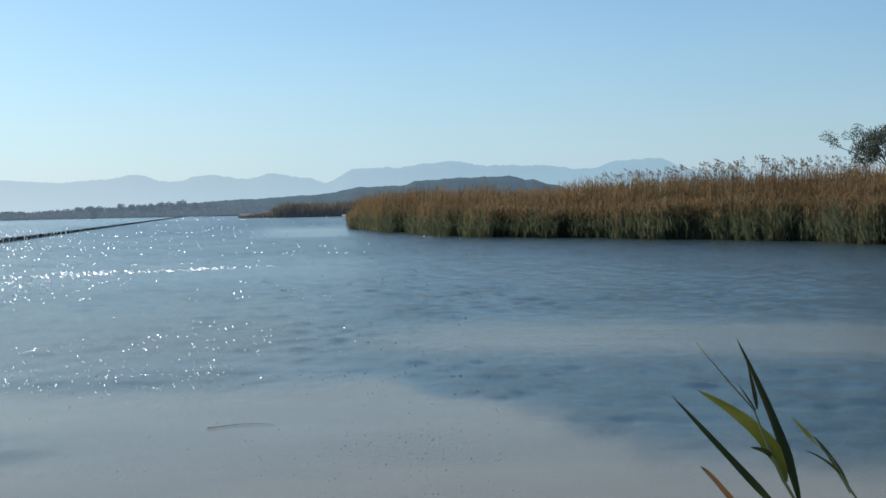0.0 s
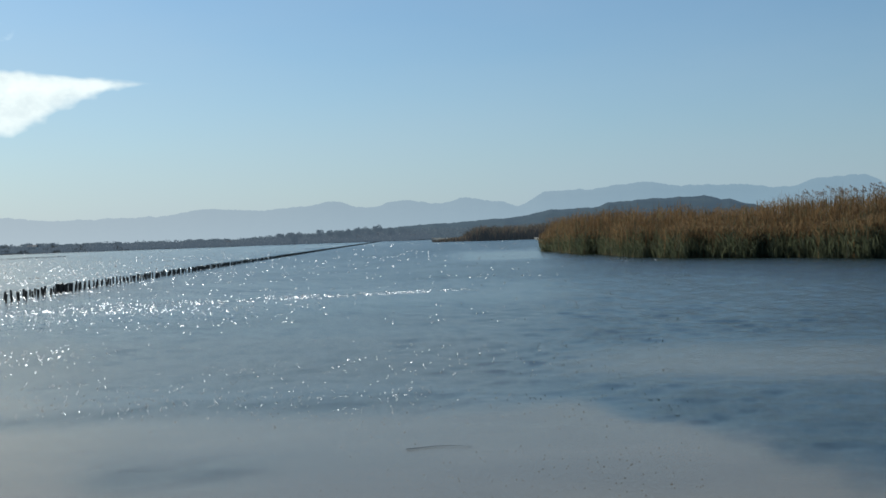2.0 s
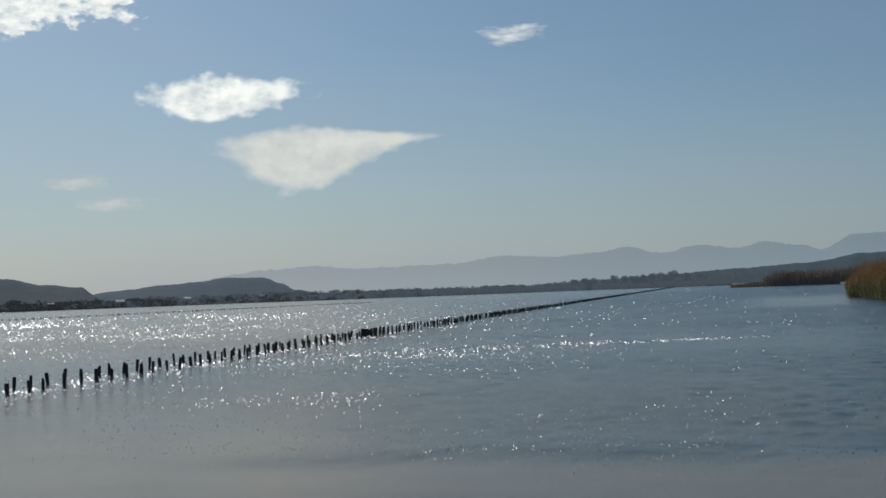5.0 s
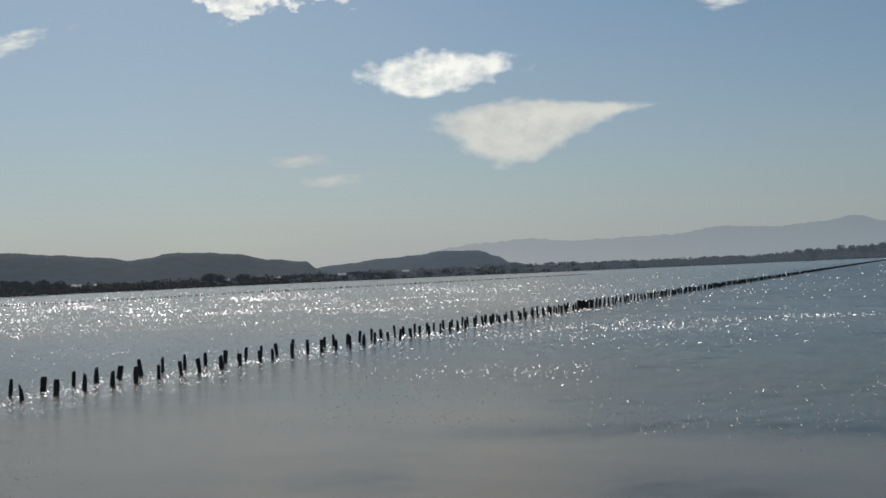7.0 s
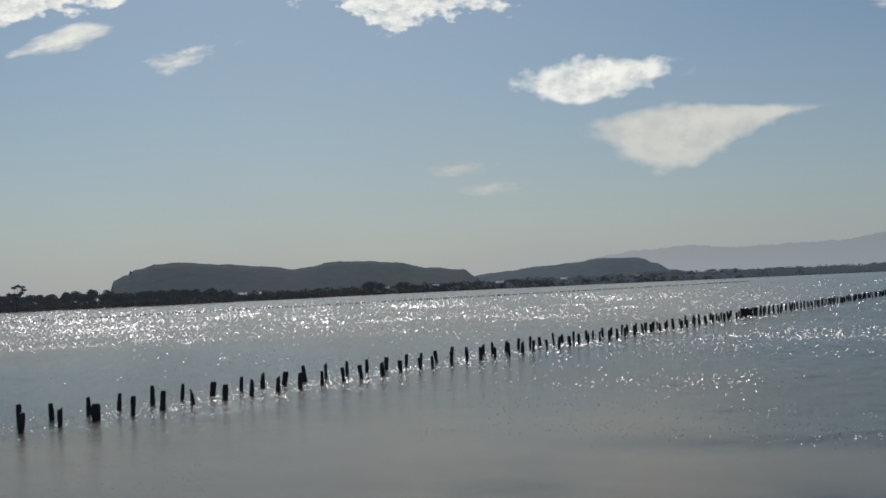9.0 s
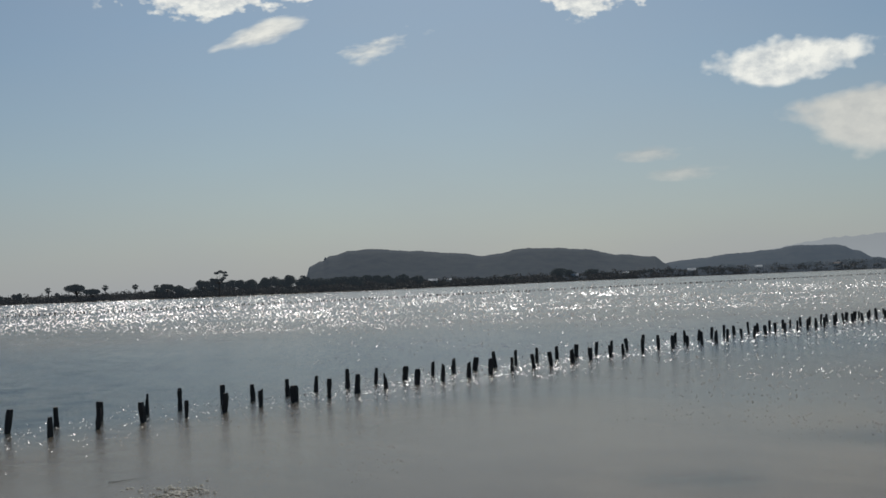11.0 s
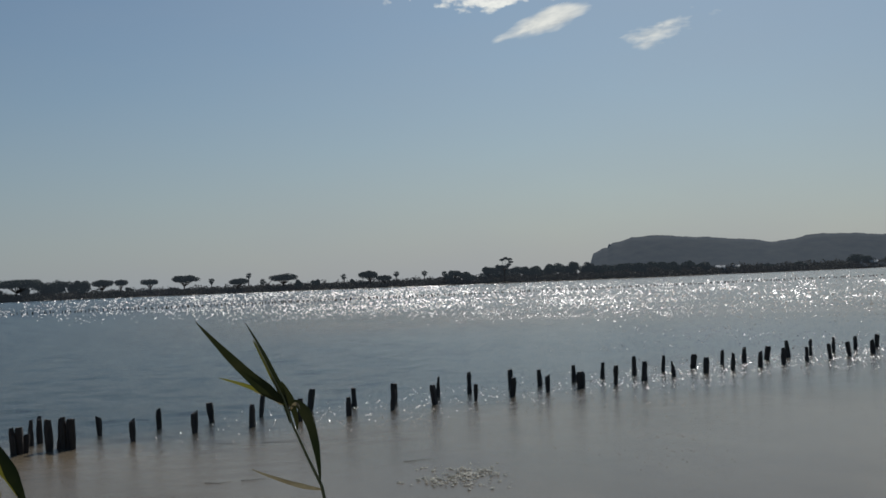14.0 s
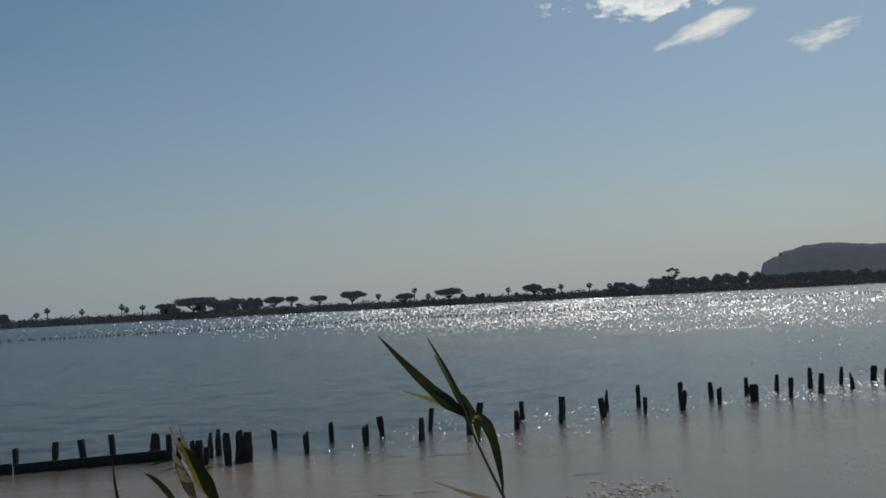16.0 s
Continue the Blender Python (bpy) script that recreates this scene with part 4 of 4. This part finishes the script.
def reed_bed():
    thing = tagged(new("reed_bed"), "broad bed of tall orange brown reeds with green leaves below", "reed bed")
    rng = random.Random(11)
    green, dry, plumes = Soup(), Soup(), Soup()
    for _ in range(11500):
        az = rng.uniform(-27, 4.5)
        edge = along(SHORE, az)
        d = edge + 24 * rng.random() ** 1.9 - 0.3 + 0.9 * noise.noise(Vector((az * 2.0, 0, 0)))
        top = EYE + edge * math.tan(radians(along(REED_TOP, az)))
        back = ease((d - edge) / 6)
        tall = top * (0.66 + 0.46 * back) * rng.uniform(0.88, 1.03) * (1.0 + 0.15 * noise.noise(Vector((az * 1.1, d * 0.15, 0))) + 0.13 * noise.noise(Vector((az * 3.1, d * 0.3, 4.0))))
        limit = 0.60 + 0.22 * noise.fractal(Vector((az * 0.55, d * 0.1, 5.0)), 1.0, 2.0, 3) - 0.12 * back
        p = polar(az, d, -0.1)
        sway = Vector((rng.gauss(0.04, 0.06), rng.gauss(0, 0.06), 0))
        for _ in range(2):
            q = p + Vector((rng.gauss(0, 0.2), rng.gauss(0, 0.2), 0))
            (green if rng.random() > 0.45 + 0.4 * back else dry).blade(q, sway, tall * rng.uniform(0.8, 1.05), rng.uniform(0.02, 0.035), rng, 0.1)
        for _ in range(8):
            share = rng.uniform(0.08, 0.95)
            q = p + sway * tall * share ** 2 + Vector((rng.gauss(0, 0.25), rng.gauss(0, 0.25), tall * share * 0.92))
            w = rng.uniform(0, 6.28)
            out = Vector((math.cos(w), math.sin(w), 0)) * rng.uniform(0.3, 1.3)
            (green if share + rng.gauss(0, 0.12) < limit else dry).blade(q, out, rng.uniform(0.35, 0.75), rng.uniform(0.018, 0.036), rng, rng.uniform(0.3, 1.6))
    for _ in range(5600):
        az = rng.uniform(-27, 4.5)
        edge = along(SHORE, az)
        p = polar(az, edge + rng.uniform(-0.9, 1.4) + 0.9 * noise.noise(Vector((az * 2.0, 0, 0))), -0.1)
        tall = (EYE + edge * math.tan(radians(along(REED_TOP, az)))) * rng.uniform(0.2, 0.5) * (1.0 + 0.5 * noise.noise(Vector((az * 0.8, 9.0, 0))))
        for _ in range(5):
            w = rng.uniform(0, 6.28)
            q = p + Vector((rng.gauss(0, 0.25), rng.gauss(0, 0.25), tall * rng.uniform(0.0, 0.5)))
            green.blade(q, Vector((math.cos(w), math.sin(w), 0)) * rng.uniform(0.15, 0.9), max(0.3, tall * rng.uniform(0.4, 0.8)), rng.uniform(0.02, 0.04), rng, rng.uniform(0.2, 0.9))
    for _ in range(250):
        az = rng.choice((rng.uniform(-18.5, -10.5), rng.uniform(-18, -12), rng.uniform(-18, -11), rng.uniform(-11, -7)))
        edge = along(SHORE, az)
        d = edge + rng.uniform(2, 12)
        top = EYE + edge * math.tan(radians(along(REED_TOP, az)))
        h = top * 1.03 + rng.uniform(-0.1, 1.15) * (1.0 if az < -11 else 0.6) * (0.75 + 0.6 * noise.noise(Vector((az * 1.7, 2.0, 0))))
        p = polar(az, d, 0)
        tip = p + Vector((rng.gauss(0.15, 0.15), 0, h))
        dry.tube([p, (p + tip) / 2, tip], [0.012, 0.010, 0.006], 3, False)
        for k in range(9):
            q = tip + Vector((0.055 * k * rng.uniform(0.3, 1), rng.gauss(0, 0.04), -0.04 * k * rng.uniform(0.4, 1.2) + 0.12))
            plumes.leaves(rng, q, (0.07, 0.07, 0.08), 2, 0.07)
    part("dry_growth", dry, DRY_REED, thing, "dry orange brown reed stems and leaves", "stuff")
    part("green_growth", green, GREEN_REED, thing, "green leaves along the waterline", "stuff")
    part("plume_fringe", plumes, PLUME, thing, "feathery pale plumes", "stuff")


def reed_islet():
    rng = random.Random(12)
    mound = Soup()
    for r, z in ((1.0, -0.3), (0.96, 0.15), (0.7, 0.4)):
        for i in range(40):
            w = 2 * math.pi * i / 40
            p = polar(6.6 + 3.0 * r * math.cos(w), 610 + 22 * r * math.sin(w), z)
            mound.v.append(tuple(p))
    for k in range(2):
        for i in range(40):
            mound.f.append((k * 40 + i, (k + 1) * 40 + i, (k + 1) * 40 + (i + 1) % 40, k * 40 + (i + 1) % 40))
    mound.f.append(tuple(80 + i for i in reversed(range(40))))
    thing = tagged(new("reed_islet"), "low dark islet with brown reeds and shrubs", "islet")
    part("mound", mound, GROUND, thing)
    dry, green = Soup(), Soup()
    for _ in range(5200):
        az = rng.uniform(3.7, 9.5)
        p = polar(az, 606 + rng.uniform(-16, 14), 0.1)
        tall = (EYE + 610 * math.tan(radians(along([(3.6, 0.5), (5, 0.40), (6.5, 0.38), (7.3, 0.42), (7.8, 0.2), (8.1, -0.04), (9.55, -0.15)], az)))) * rng.uniform(0.8, 1.35)
        (dry if rng.random() < 0.6 else green).blade(p, Vector((rng.gauss(0, 0.3), rng.gauss(0, 0.25), 0)), max(0.4, tall * rng.uniform(0.75, 1.0)), rng.uniform(0.12, 0.25), rng)
    part("dry_growth", dry, BROWN_REED, thing, "brown reeds and shrubs", "stuff")
    part("green_growth", green, ISLET_SHRUB, thing, "olive brown shrubs", "stuff")


def bare_tree():
    rng = random.Random(31)
    thing = tagged(new("tree"), "thinly leaved grey tree rising behind the reeds", "tree")
    base = polar(-19.9, 101)
    thing.location = (base.x, base.y, ground_z(base.x, base.y) - 0.1)
    wood, leaves = Soup(), Soup()

    def limb(p, d, length, radius, level):
        q = p + d * length * 0.5 + Vector((rng.gauss(0, 0.05), rng.gauss(0, 0.05), 0)) * length
        e = p + d * length
        wood.tube([p, q, e], [radius, radius * 0.85, radius * 0.65], 6 if level < 2 else 3, False)
        if level == 5:
            leaves.leaves(rng, e, (0.5, 0.5, 0.45), 62, 0.075)
            return
        for _ in range(3 if level < 4 else 2):
            n = (d + Vector((rng.gauss(0, 0.62), rng.gauss(0, 0.62), rng.gauss(0.1, 0.3)))).normalized()
            limb(p + d * length * rng.uniform(0.7, 1.0), n, length * rng.uniform(0.62, 0.8), radius * 0.58, level + 1)

    limb(Vector((0, 0, 0)), Vector((0.03, 0, 1)).normalized(), 3.0, 0.24, 0)
    part("trunk", wood, GREY_BARK, thing)
    part("crown", leaves, GREY_LEAF, thing)


reed_bed()
reed_islet()
bare_tree()


# ---- reeds on the near bank ----
def leaf(soup, start, middle, end, width, face, twist=0.0):
    """A folded reed leaf that bends through middle; face: the way that its flat side looks."""
    start, middle, end, face = Vector(start), Vector(middle), Vector(end), Vector(face).normalized()
    pull = 2 * middle - (start + end) / 2
    k, n = len(soup.v), 16
    for i in range(n + 1):
        s = i / n
        p = (1 - s) ** 2 * start + 2 * s * (1 - s) * pull + s * s * end
        run = 2 * (1 - s) * (pull - start) + 2 * s * (end - pull)
        turned = Matrix.Rotation(twist * s, 3, run.normalized()) @ face
        side = run.cross(turned).normalized()
        w = width * min(1.0, 0.3 + 2.2 * s) * (1 - s ** 2.2) ** 0.8 * (1 + 0.04 * math.sin(19 * s + 40 * width)) + 0.0008
        soup.v.extend((tuple(p - side * w / 2 - turned * w * 0.18), tuple(p), tuple(p + side * w / 2 - turned * w * 0.1)))
    for i in range(n):
        a = k + 3 * i
        soup.f.append((a, a + 1, a + 4, a + 3))
        soup.f.append((a + 1, a + 2, a + 5, a + 4))


LEAF_KINDS = {"green": (LEAF_NEAR, ""), "yellow": (LEAF_YELLOW, "yellowing green leaf"), "dry": (DRY_LEAF, "withered pale brown leaf"), "rust": (RUST_LEAF, "withered orange leaf")}


def near_reed(label, az, dist, stem, blades):
    """stem: points (sideways, up) in metres from the foot at water level; blades: (kind, width, start, middle, end)."""
    thing = tagged(new("reed"), label, "reed", "reeds on the near bank")
    foot = polar(az, dist)
    right, away = Vector((math.cos(radians(az)), math.sin(radians(az)), 0)), Vector((-math.sin(radians(az)), math.cos(radians(az)), 0))
    thing.location = (foot.x, foot.y, 0)
    rng = random.Random(int(az * 10))
    stalk = Soup()
    pts = [right * a + Vector((0, 0, b)) for a, b in stem]
    stalk.tube(pts, [0.0045 - 0.0036 * i / (len(pts) - 1) for i in range(len(pts))], 7)
    part("stalk", stalk, STALK, thing, smooth=True)
    for kind, width, *points in blades:
        soup = Soup()
        shift = rng.uniform(-0.03, 0.03)
        ends = [right * a + away * shift * k + Vector((0, 0, b)) for k, (a, b) in enumerate(points)]
        leaf(soup, *ends, width, -away + right * rng.uniform(-0.5, 0.4), rng.uniform(-0.5, 0.5))
        part("leaf", soup, LEAF_KINDS[kind][0], thing, LEAF_KINDS[kind][1], smooth=True)


# ---- clouds ----
def cloud(az, el, wide, high, material, tip=0.0, seed=0, flat=1.0, lean=0.0):
    """A lens of cloud; sizes in degrees; tip: how far one end is drawn out to a point."""
    dist = 4000.0
    soup, uvs = Soup(), []
    rng = random.Random(seed)
    rows, sides = 10, 48
    unit = dist * math.radians(1)
    for back in (0, 1):
        for i in range(rows + 1):
            r = i / rows
            for k in range(sides):
                w = 2 * math.pi * k / sides
                c, s = math.cos(w), math.sin(w)
                x, y = r * c, r * s
                if tip and c > 0:
                    y = y * (1 - tip * c) + tip * 0.55 * c * c * r
                    x *= 1 + 0.3 * tip * c
                y *= flat if y > 0 else 1.0
                bulge = 0.12 * math.sqrt(max(0, 1 - r * r)) * min(wide, high) * (1 if back else -1)
                lump = 0.10 * noise.noise(Vector((3 * x + seed, 3 * y, back))) * (r < 1)
                soup.v.append((x * wide * unit / 2, (bulge + lump) * unit, y * high * unit / 2))
                uvs.append((0.5 + 0.5 * r * c, 0.5 + 0.5 * r * s))
    m = (rows + 1) * sides
    for back in (0, 1):
        for i in range(rows):
            for k in range(sides):
                j = (k + 1) % sides
                q = (back * m + i * sides + k, back * m + i * sides + j, back * m + (i + 1) * sides + j, back * m + (i + 1) * sides + k)
                soup.f.append(q if not back else q[::-1])
    me = soup.mesh("cloud", material, True)
    layer = me.uv_layers.new(name="disc")
    for lo in me.loops:
        layer.data[lo.index].uv = uvs[lo.vertex_index]
    ob = new("cloud", me)
    ob.matrix_world = Matrix.Translation(polar(az, dist * math.cos(radians(el)), EYE + dist * math.sin(radians(el)))) @ pose(0, 0, 0, el, 0, az) @ pose(0, 0, 0, 0, -lean, 0)
    ob.visible_shadow = False
    return tagged(ob, "small bright white cloud in the hazy sky", "cloud", "clouds", "structure")


PUFF = cloud_material("puffy_cloud", 1.0, 0.0055, 1.7, 0.5, (0.8, 1, 1.1), 2.5, fray=0.5)
BROKEN = cloud_material("broken_cloud", 1.0, 0.008, 1.7, 0.5, (0.75, 1, 1.2), 4.2, fill=0.95, fray=1.2)
STREAK = cloud_material("drawn_out_cloud", 0.95, 0.005, 1.5, 0.8, (0.5, 1, 1.5), 3.0)
SOFT = cloud_material("soft_cloud", 0.92, 0.004, 1.22, 0.5, (0.8, 1, 1.2), 1.6, shading=0.45, fray=0.5, fill=1.5, melt=0.8)
WISP = cloud_material("wispy_cloud", 0.8, 0.008, 1.45, 1.6, (0.6, 1, 1.7), 7.5, fill=0.6)
VEIL = cloud_material("thin_cloud", 0.45, 0.005, 1.1, 1.3, (0.6, 1, 1.5))
cloud(28.4, 6.95, 11.0, 6.3, SOFT, 0.56, 1, 0.4)
cloud(32.8, 9.5, 9.0, 2.8, PUFF, 0.2, 2)
cloud(41.0, 13.9, 13.5, 4.6, BROKEN, 0.0, 3)
cloud(58.9, 13.5, 12.5, 2.5, BROKEN, 0.3, 4, 1.0, 2)
cloud(57.2, 11.7, 6.0, 1.5, STREAK, 0.5, 5, 1.0, 193)
cloud(51.6, 11.35, 6.4, 2.3, WISP, 0.2, 6, 1.0, 7)
cloud(39.2, 5.65, 4.8, 1.05, VEIL, 0.0, 7)
cloud(37.7, 4.68, 5.2, 1.0, VEIL, 0.0, 8)
cloud(18.6, 12.2, 6.2, 2.0, WISP, 0.0, 9, 1.0, -4)


# ---- flotsam on the shallows ----
WEED = plain("dry_water_weed", (0.48, 0.43, 0.31), 0.7, 0.4, 14.0)


def weed_mat(az, dist):
    rng = random.Random(41)
    soup = Soup()
    for _ in range(260):
        a, d = rng.gauss(0, 0.26), rng.gauss(0, 0.42)
        c, r, turn = Vector((a + 0.25 * math.sin(5 * d), d, rng.uniform(0.006, 0.016))), rng.uniform(0.012, 0.04), rng.uniform(0, 6.28)
        rim = [c + r * rng.uniform(0.6, 1.2) * Vector((math.cos(turn + 1.05 * k), math.sin(turn + 1.05 * k), rng.uniform(-0.3, 0.1))) for k in range(6)]
        for k in range(6):
            soup.face(c + Vector((0, 0, 0.3 * r)), rim[k], rim[(k + 1) % 6])
    thing = tagged(new("weed_mat", soup.mesh("weed_mat", WEED)), "pale clotted mat of dry weed floating on the shallows", "water weed", kind="stuff")
    p = polar(az, dist)
    thing.location, thing.rotation_euler = (p.x, p.y, 0), (0, 0, radians(az))


def driftwood_stick(az, dist, length, seed):
    rng = random.Random(seed)
    soup = Soup()
    pts = [Vector((length * (k / 6 - 0.5), 0.10 * length * math.sin(k * 0.8 + seed), 0.006 + rng.uniform(0, 0.006))) for k in range(7)]
    soup.tube(pts, [0.0045 - 0.0005 * k for k in range(7)], 6)
    stick = tagged(new("driftwood", soup.mesh("driftwood", PLANK, True)), "thin dark driftwood stick floating on the shallows", "driftwood", "driftwood on the shallows")
    p = polar(az, dist)
    stick.location, stick.rotation_euler = (p.x, p.y, 0), (0, 0, radians(az + rng.uniform(-12, 12)))


weed_mat(62.0, 16.25)
for at, (az, dist, length) in enumerate(((72.5, 20.9, 0.42), (70.3, 20.7, 0.55), (73.1, 16.8, 0.35), (71.4, 16.9, 0.38), (63.9, 17.9, 0.45), (9.5, 15.2, 0.8))):
    driftwood_stick(az, dist, length, at)


# ---- houses on the far bank ----
def house(az, wide, deep, high, seed):
    rng = random.Random(seed)
    thing = tagged(new("house"), "small white plastered house on the far bank", "house", "houses on the far bank")
    d = along(SHORE, az) + 12
    p = polar(az, d)
    thing.location, thing.rotation_euler = (p.x, p.y, ground_z(p.x, p.y) - 0.1), (0, 0, radians(az + rng.uniform(-25, 25)))
    wall = Soup()
    wall.box((-wide / 2, -deep / 2, 0), (wide / 2, deep / 2, high))
    part("wall", wall, WHITE_WALL, thing)
    roof = Soup()
    a, b, z = wide / 2 + 0.4, deep / 2 + 0.4, high
    ridge = [(-a, 0, z + deep * 0.28), (a, 0, z + deep * 0.28)]
    roof.face((-a, -b, z), (a, -b, z), ridge[1], ridge[0])
    roof.face((a, b, z), (-a, b, z), ridge[0], ridge[1])
    roof.face((-a, b, z), (-a, -b, z), ridge[0])
    roof.face((a, -b, z), (a, b, z), ridge[1])
    roof.face((-a, b, z), (a, b, z), (a, -b, z), (-a, -b, z))
    # white roof colour stands in for the sun's glint on these far roofs
    part("roof", roof, WHITE_WALL if az > 33 else ROOF, thing, "roof, white in place of a sun glint" if az > 33 else "clay tile roof")
    for k in range(3):
        x = wide * (k - 1) * 0.3
        frame_soup, glass = Soup(), Soup()
        z0, z1, y = high * 0.4, high * 0.75, -deep / 2
        for low, top in (((x - 0.6, z0 - 0.1), (x + 0.6, z0)), ((x - 0.6, z1), (x + 0.6, z1 + 0.1)), ((x - 0.6, z0), (x - 0.5, z1)), ((x + 0.5, z0), (x + 0.6, z1))):
            frame_soup.box((low[0], y - 0.08, low[1]), (top[0], y + 0.02, top[1]))
        window = part("window", frame_soup, WHITE_WALL, thing)
        glass.box((x - 0.5, y - 0.03, z0), (x + 0.5, y + 0.02, z1))
        part("pane", glass, DARK_GLASS, window)



for at, (az, wide, deep, high) in enumerate(((49.6, 6, 5, 2.8), (48.9, 4, 4, 3.0), (43.0, 6, 6, 3.0), (40.6, 4.5, 4, 3.4), (37.6, 7, 6, 3.6), (34.6, 6, 5, 4.4), (31.2, 7, 6, 4.4), (27.6, 9, 6, 4.6), (19.0, 6, 5, 3.4), (12.9, 7, 6, 4.0), (10.4, 6, 5, 4.2))):
    house(az, 0.72 * wide, 0.8 * deep, 0.85 * high, 60 + at)


# ---- reeds on the near bank, in front of the water ----
near_reed("green reed with long leaves bent over by the wind", 69.0, 2.45,
          [(0.30, -0.175), (0.24, 0.725), (0.14, 1.7), (0.044, 2.231), (0.020, 2.285), (-0.004, 2.343), (-0.019, 2.392), (-0.038, 2.433), (-0.070, 2.505)],
          [("green", 0.026, (-0.016, 2.388), (-0.078, 2.436), (-0.172, 2.541)), ("green", 0.016, (-0.009, 2.349), (-0.036, 2.433), (-0.085, 2.533)), ("yellow", 0.009, (-0.022, 2.395), (-0.048, 2.452), (-0.074, 2.50)),
           ("yellow", 0.011, (-0.016, 2.382), (-0.062, 2.409), (-0.136, 2.436)), ("dry", 0.013, (-0.010, 2.378), (-0.035, 2.392), (-0.075, 2.405)), ("green", 0.021, (-0.003, 2.388), (0.027, 2.345), (0.042, 2.238)),
           ("green", 0.014, (-0.024, 2.425), (-0.004, 2.376), (0.003, 2.330)), ("dry", 0.006, (-0.010, 2.37), (0.002, 2.385), (0.010, 2.375)), ("dry", 0.009, (0.045, 2.225), (-0.01, 2.235), (-0.085, 2.262)),
           ("green", 0.022, (0.08, 1.95), (0.16, 2.03), (0.30, 2.02)), ("green", 0.020, (0.12, 1.75), (0.0, 1.9), (-0.16, 1.92))])
near_reed("frayed yellow green reed top", 81.0, 2.2,
          [(0.30, -0.1), (0.22, 1.0), (0.09, 2.1), (0.028, 2.302), (0.0, 2.36)],
          [("yellow", 0.026, (0.034, 2.29), (0.006, 2.35), (-0.027, 2.40)), ("green", 0.022, (0.04, 2.28), (0.016, 2.345), (-0.012, 2.392)), ("dry", 0.018, (0.004, 2.29), (-0.014, 2.344), (-0.030, 2.385)),
           ("dry", 0.006, (-0.01, 2.36), (-0.022, 2.395), (-0.034, 2.427)), ("dry", 0.005, (0.0, 2.37), (-0.012, 2.395), (-0.018, 2.42)), ("green", 0.010, (-0.02, 2.285), (-0.05, 2.33), (-0.075, 2.352)),
           ("green", 0.006, (-0.11, 2.27), (-0.122, 2.32), (-0.128, 2.37)), ("green", 0.008, (-0.07, 2.26), (-0.088, 2.29), (-0.10, 2.305)), ("yellow", 0.02, (0.13, 1.9), (0.05, 2.05), (-0.08, 2.09))])
near_reed("green reed with long pointed leaves", -17.4, 2.4,
          [(0.12, -0.1), (0.04, 1.0), (-0.04, 1.85), (-0.113, 2.077), (-0.136, 2.118), (-0.158, 2.171), (-0.181, 2.234), (-0.233, 2.294), (-0.281, 2.352)],
          [("green", 0.021, (-0.106, 2.078), (-0.144, 2.200), (-0.213, 2.358)), ("green", 0.009, (-0.176, 2.236), (-0.182, 2.275), (-0.191, 2.318)), ("yellow", 0.031, (-0.130, 2.108), (-0.174, 2.188), (-0.285, 2.260)),
           ("green", 0.009, (-0.147, 2.149), (-0.165, 2.164), (-0.187, 2.170)), ("green", 0.014, (-0.10, 2.014), (-0.219, 2.139), (-0.325, 2.249)), ("rust", 0.012, (-0.17, 2.005), (-0.242, 2.093), (-0.278, 2.125)),
           ("green", 0.003, (-0.178, 2.234), (-0.190, 2.258), (-0.205, 2.287)), ("green", 0.022, (-0.03, 1.75), (0.06, 1.86), (0.2, 1.88))])
near_reed("thin reed with a yellow leaf tip", -17.4, 2.42,
          [(0.16, -0.1), (0.10, 1.0), (0.04, 1.9), (-0.006, 2.075), (-0.026, 2.105), (-0.051, 2.149), (-0.085, 2.184)],
          [("yellow", 0.008, (-0.076, 2.174), (-0.099, 2.196), (-0.119, 2.214)), ("green", 0.005, (-0.033, 2.118), (-0.060, 2.146), (-0.094, 2.165)), ("green", 0.010, (-0.02, 2.09), (-0.045, 2.135), (-0.082, 2.18))])
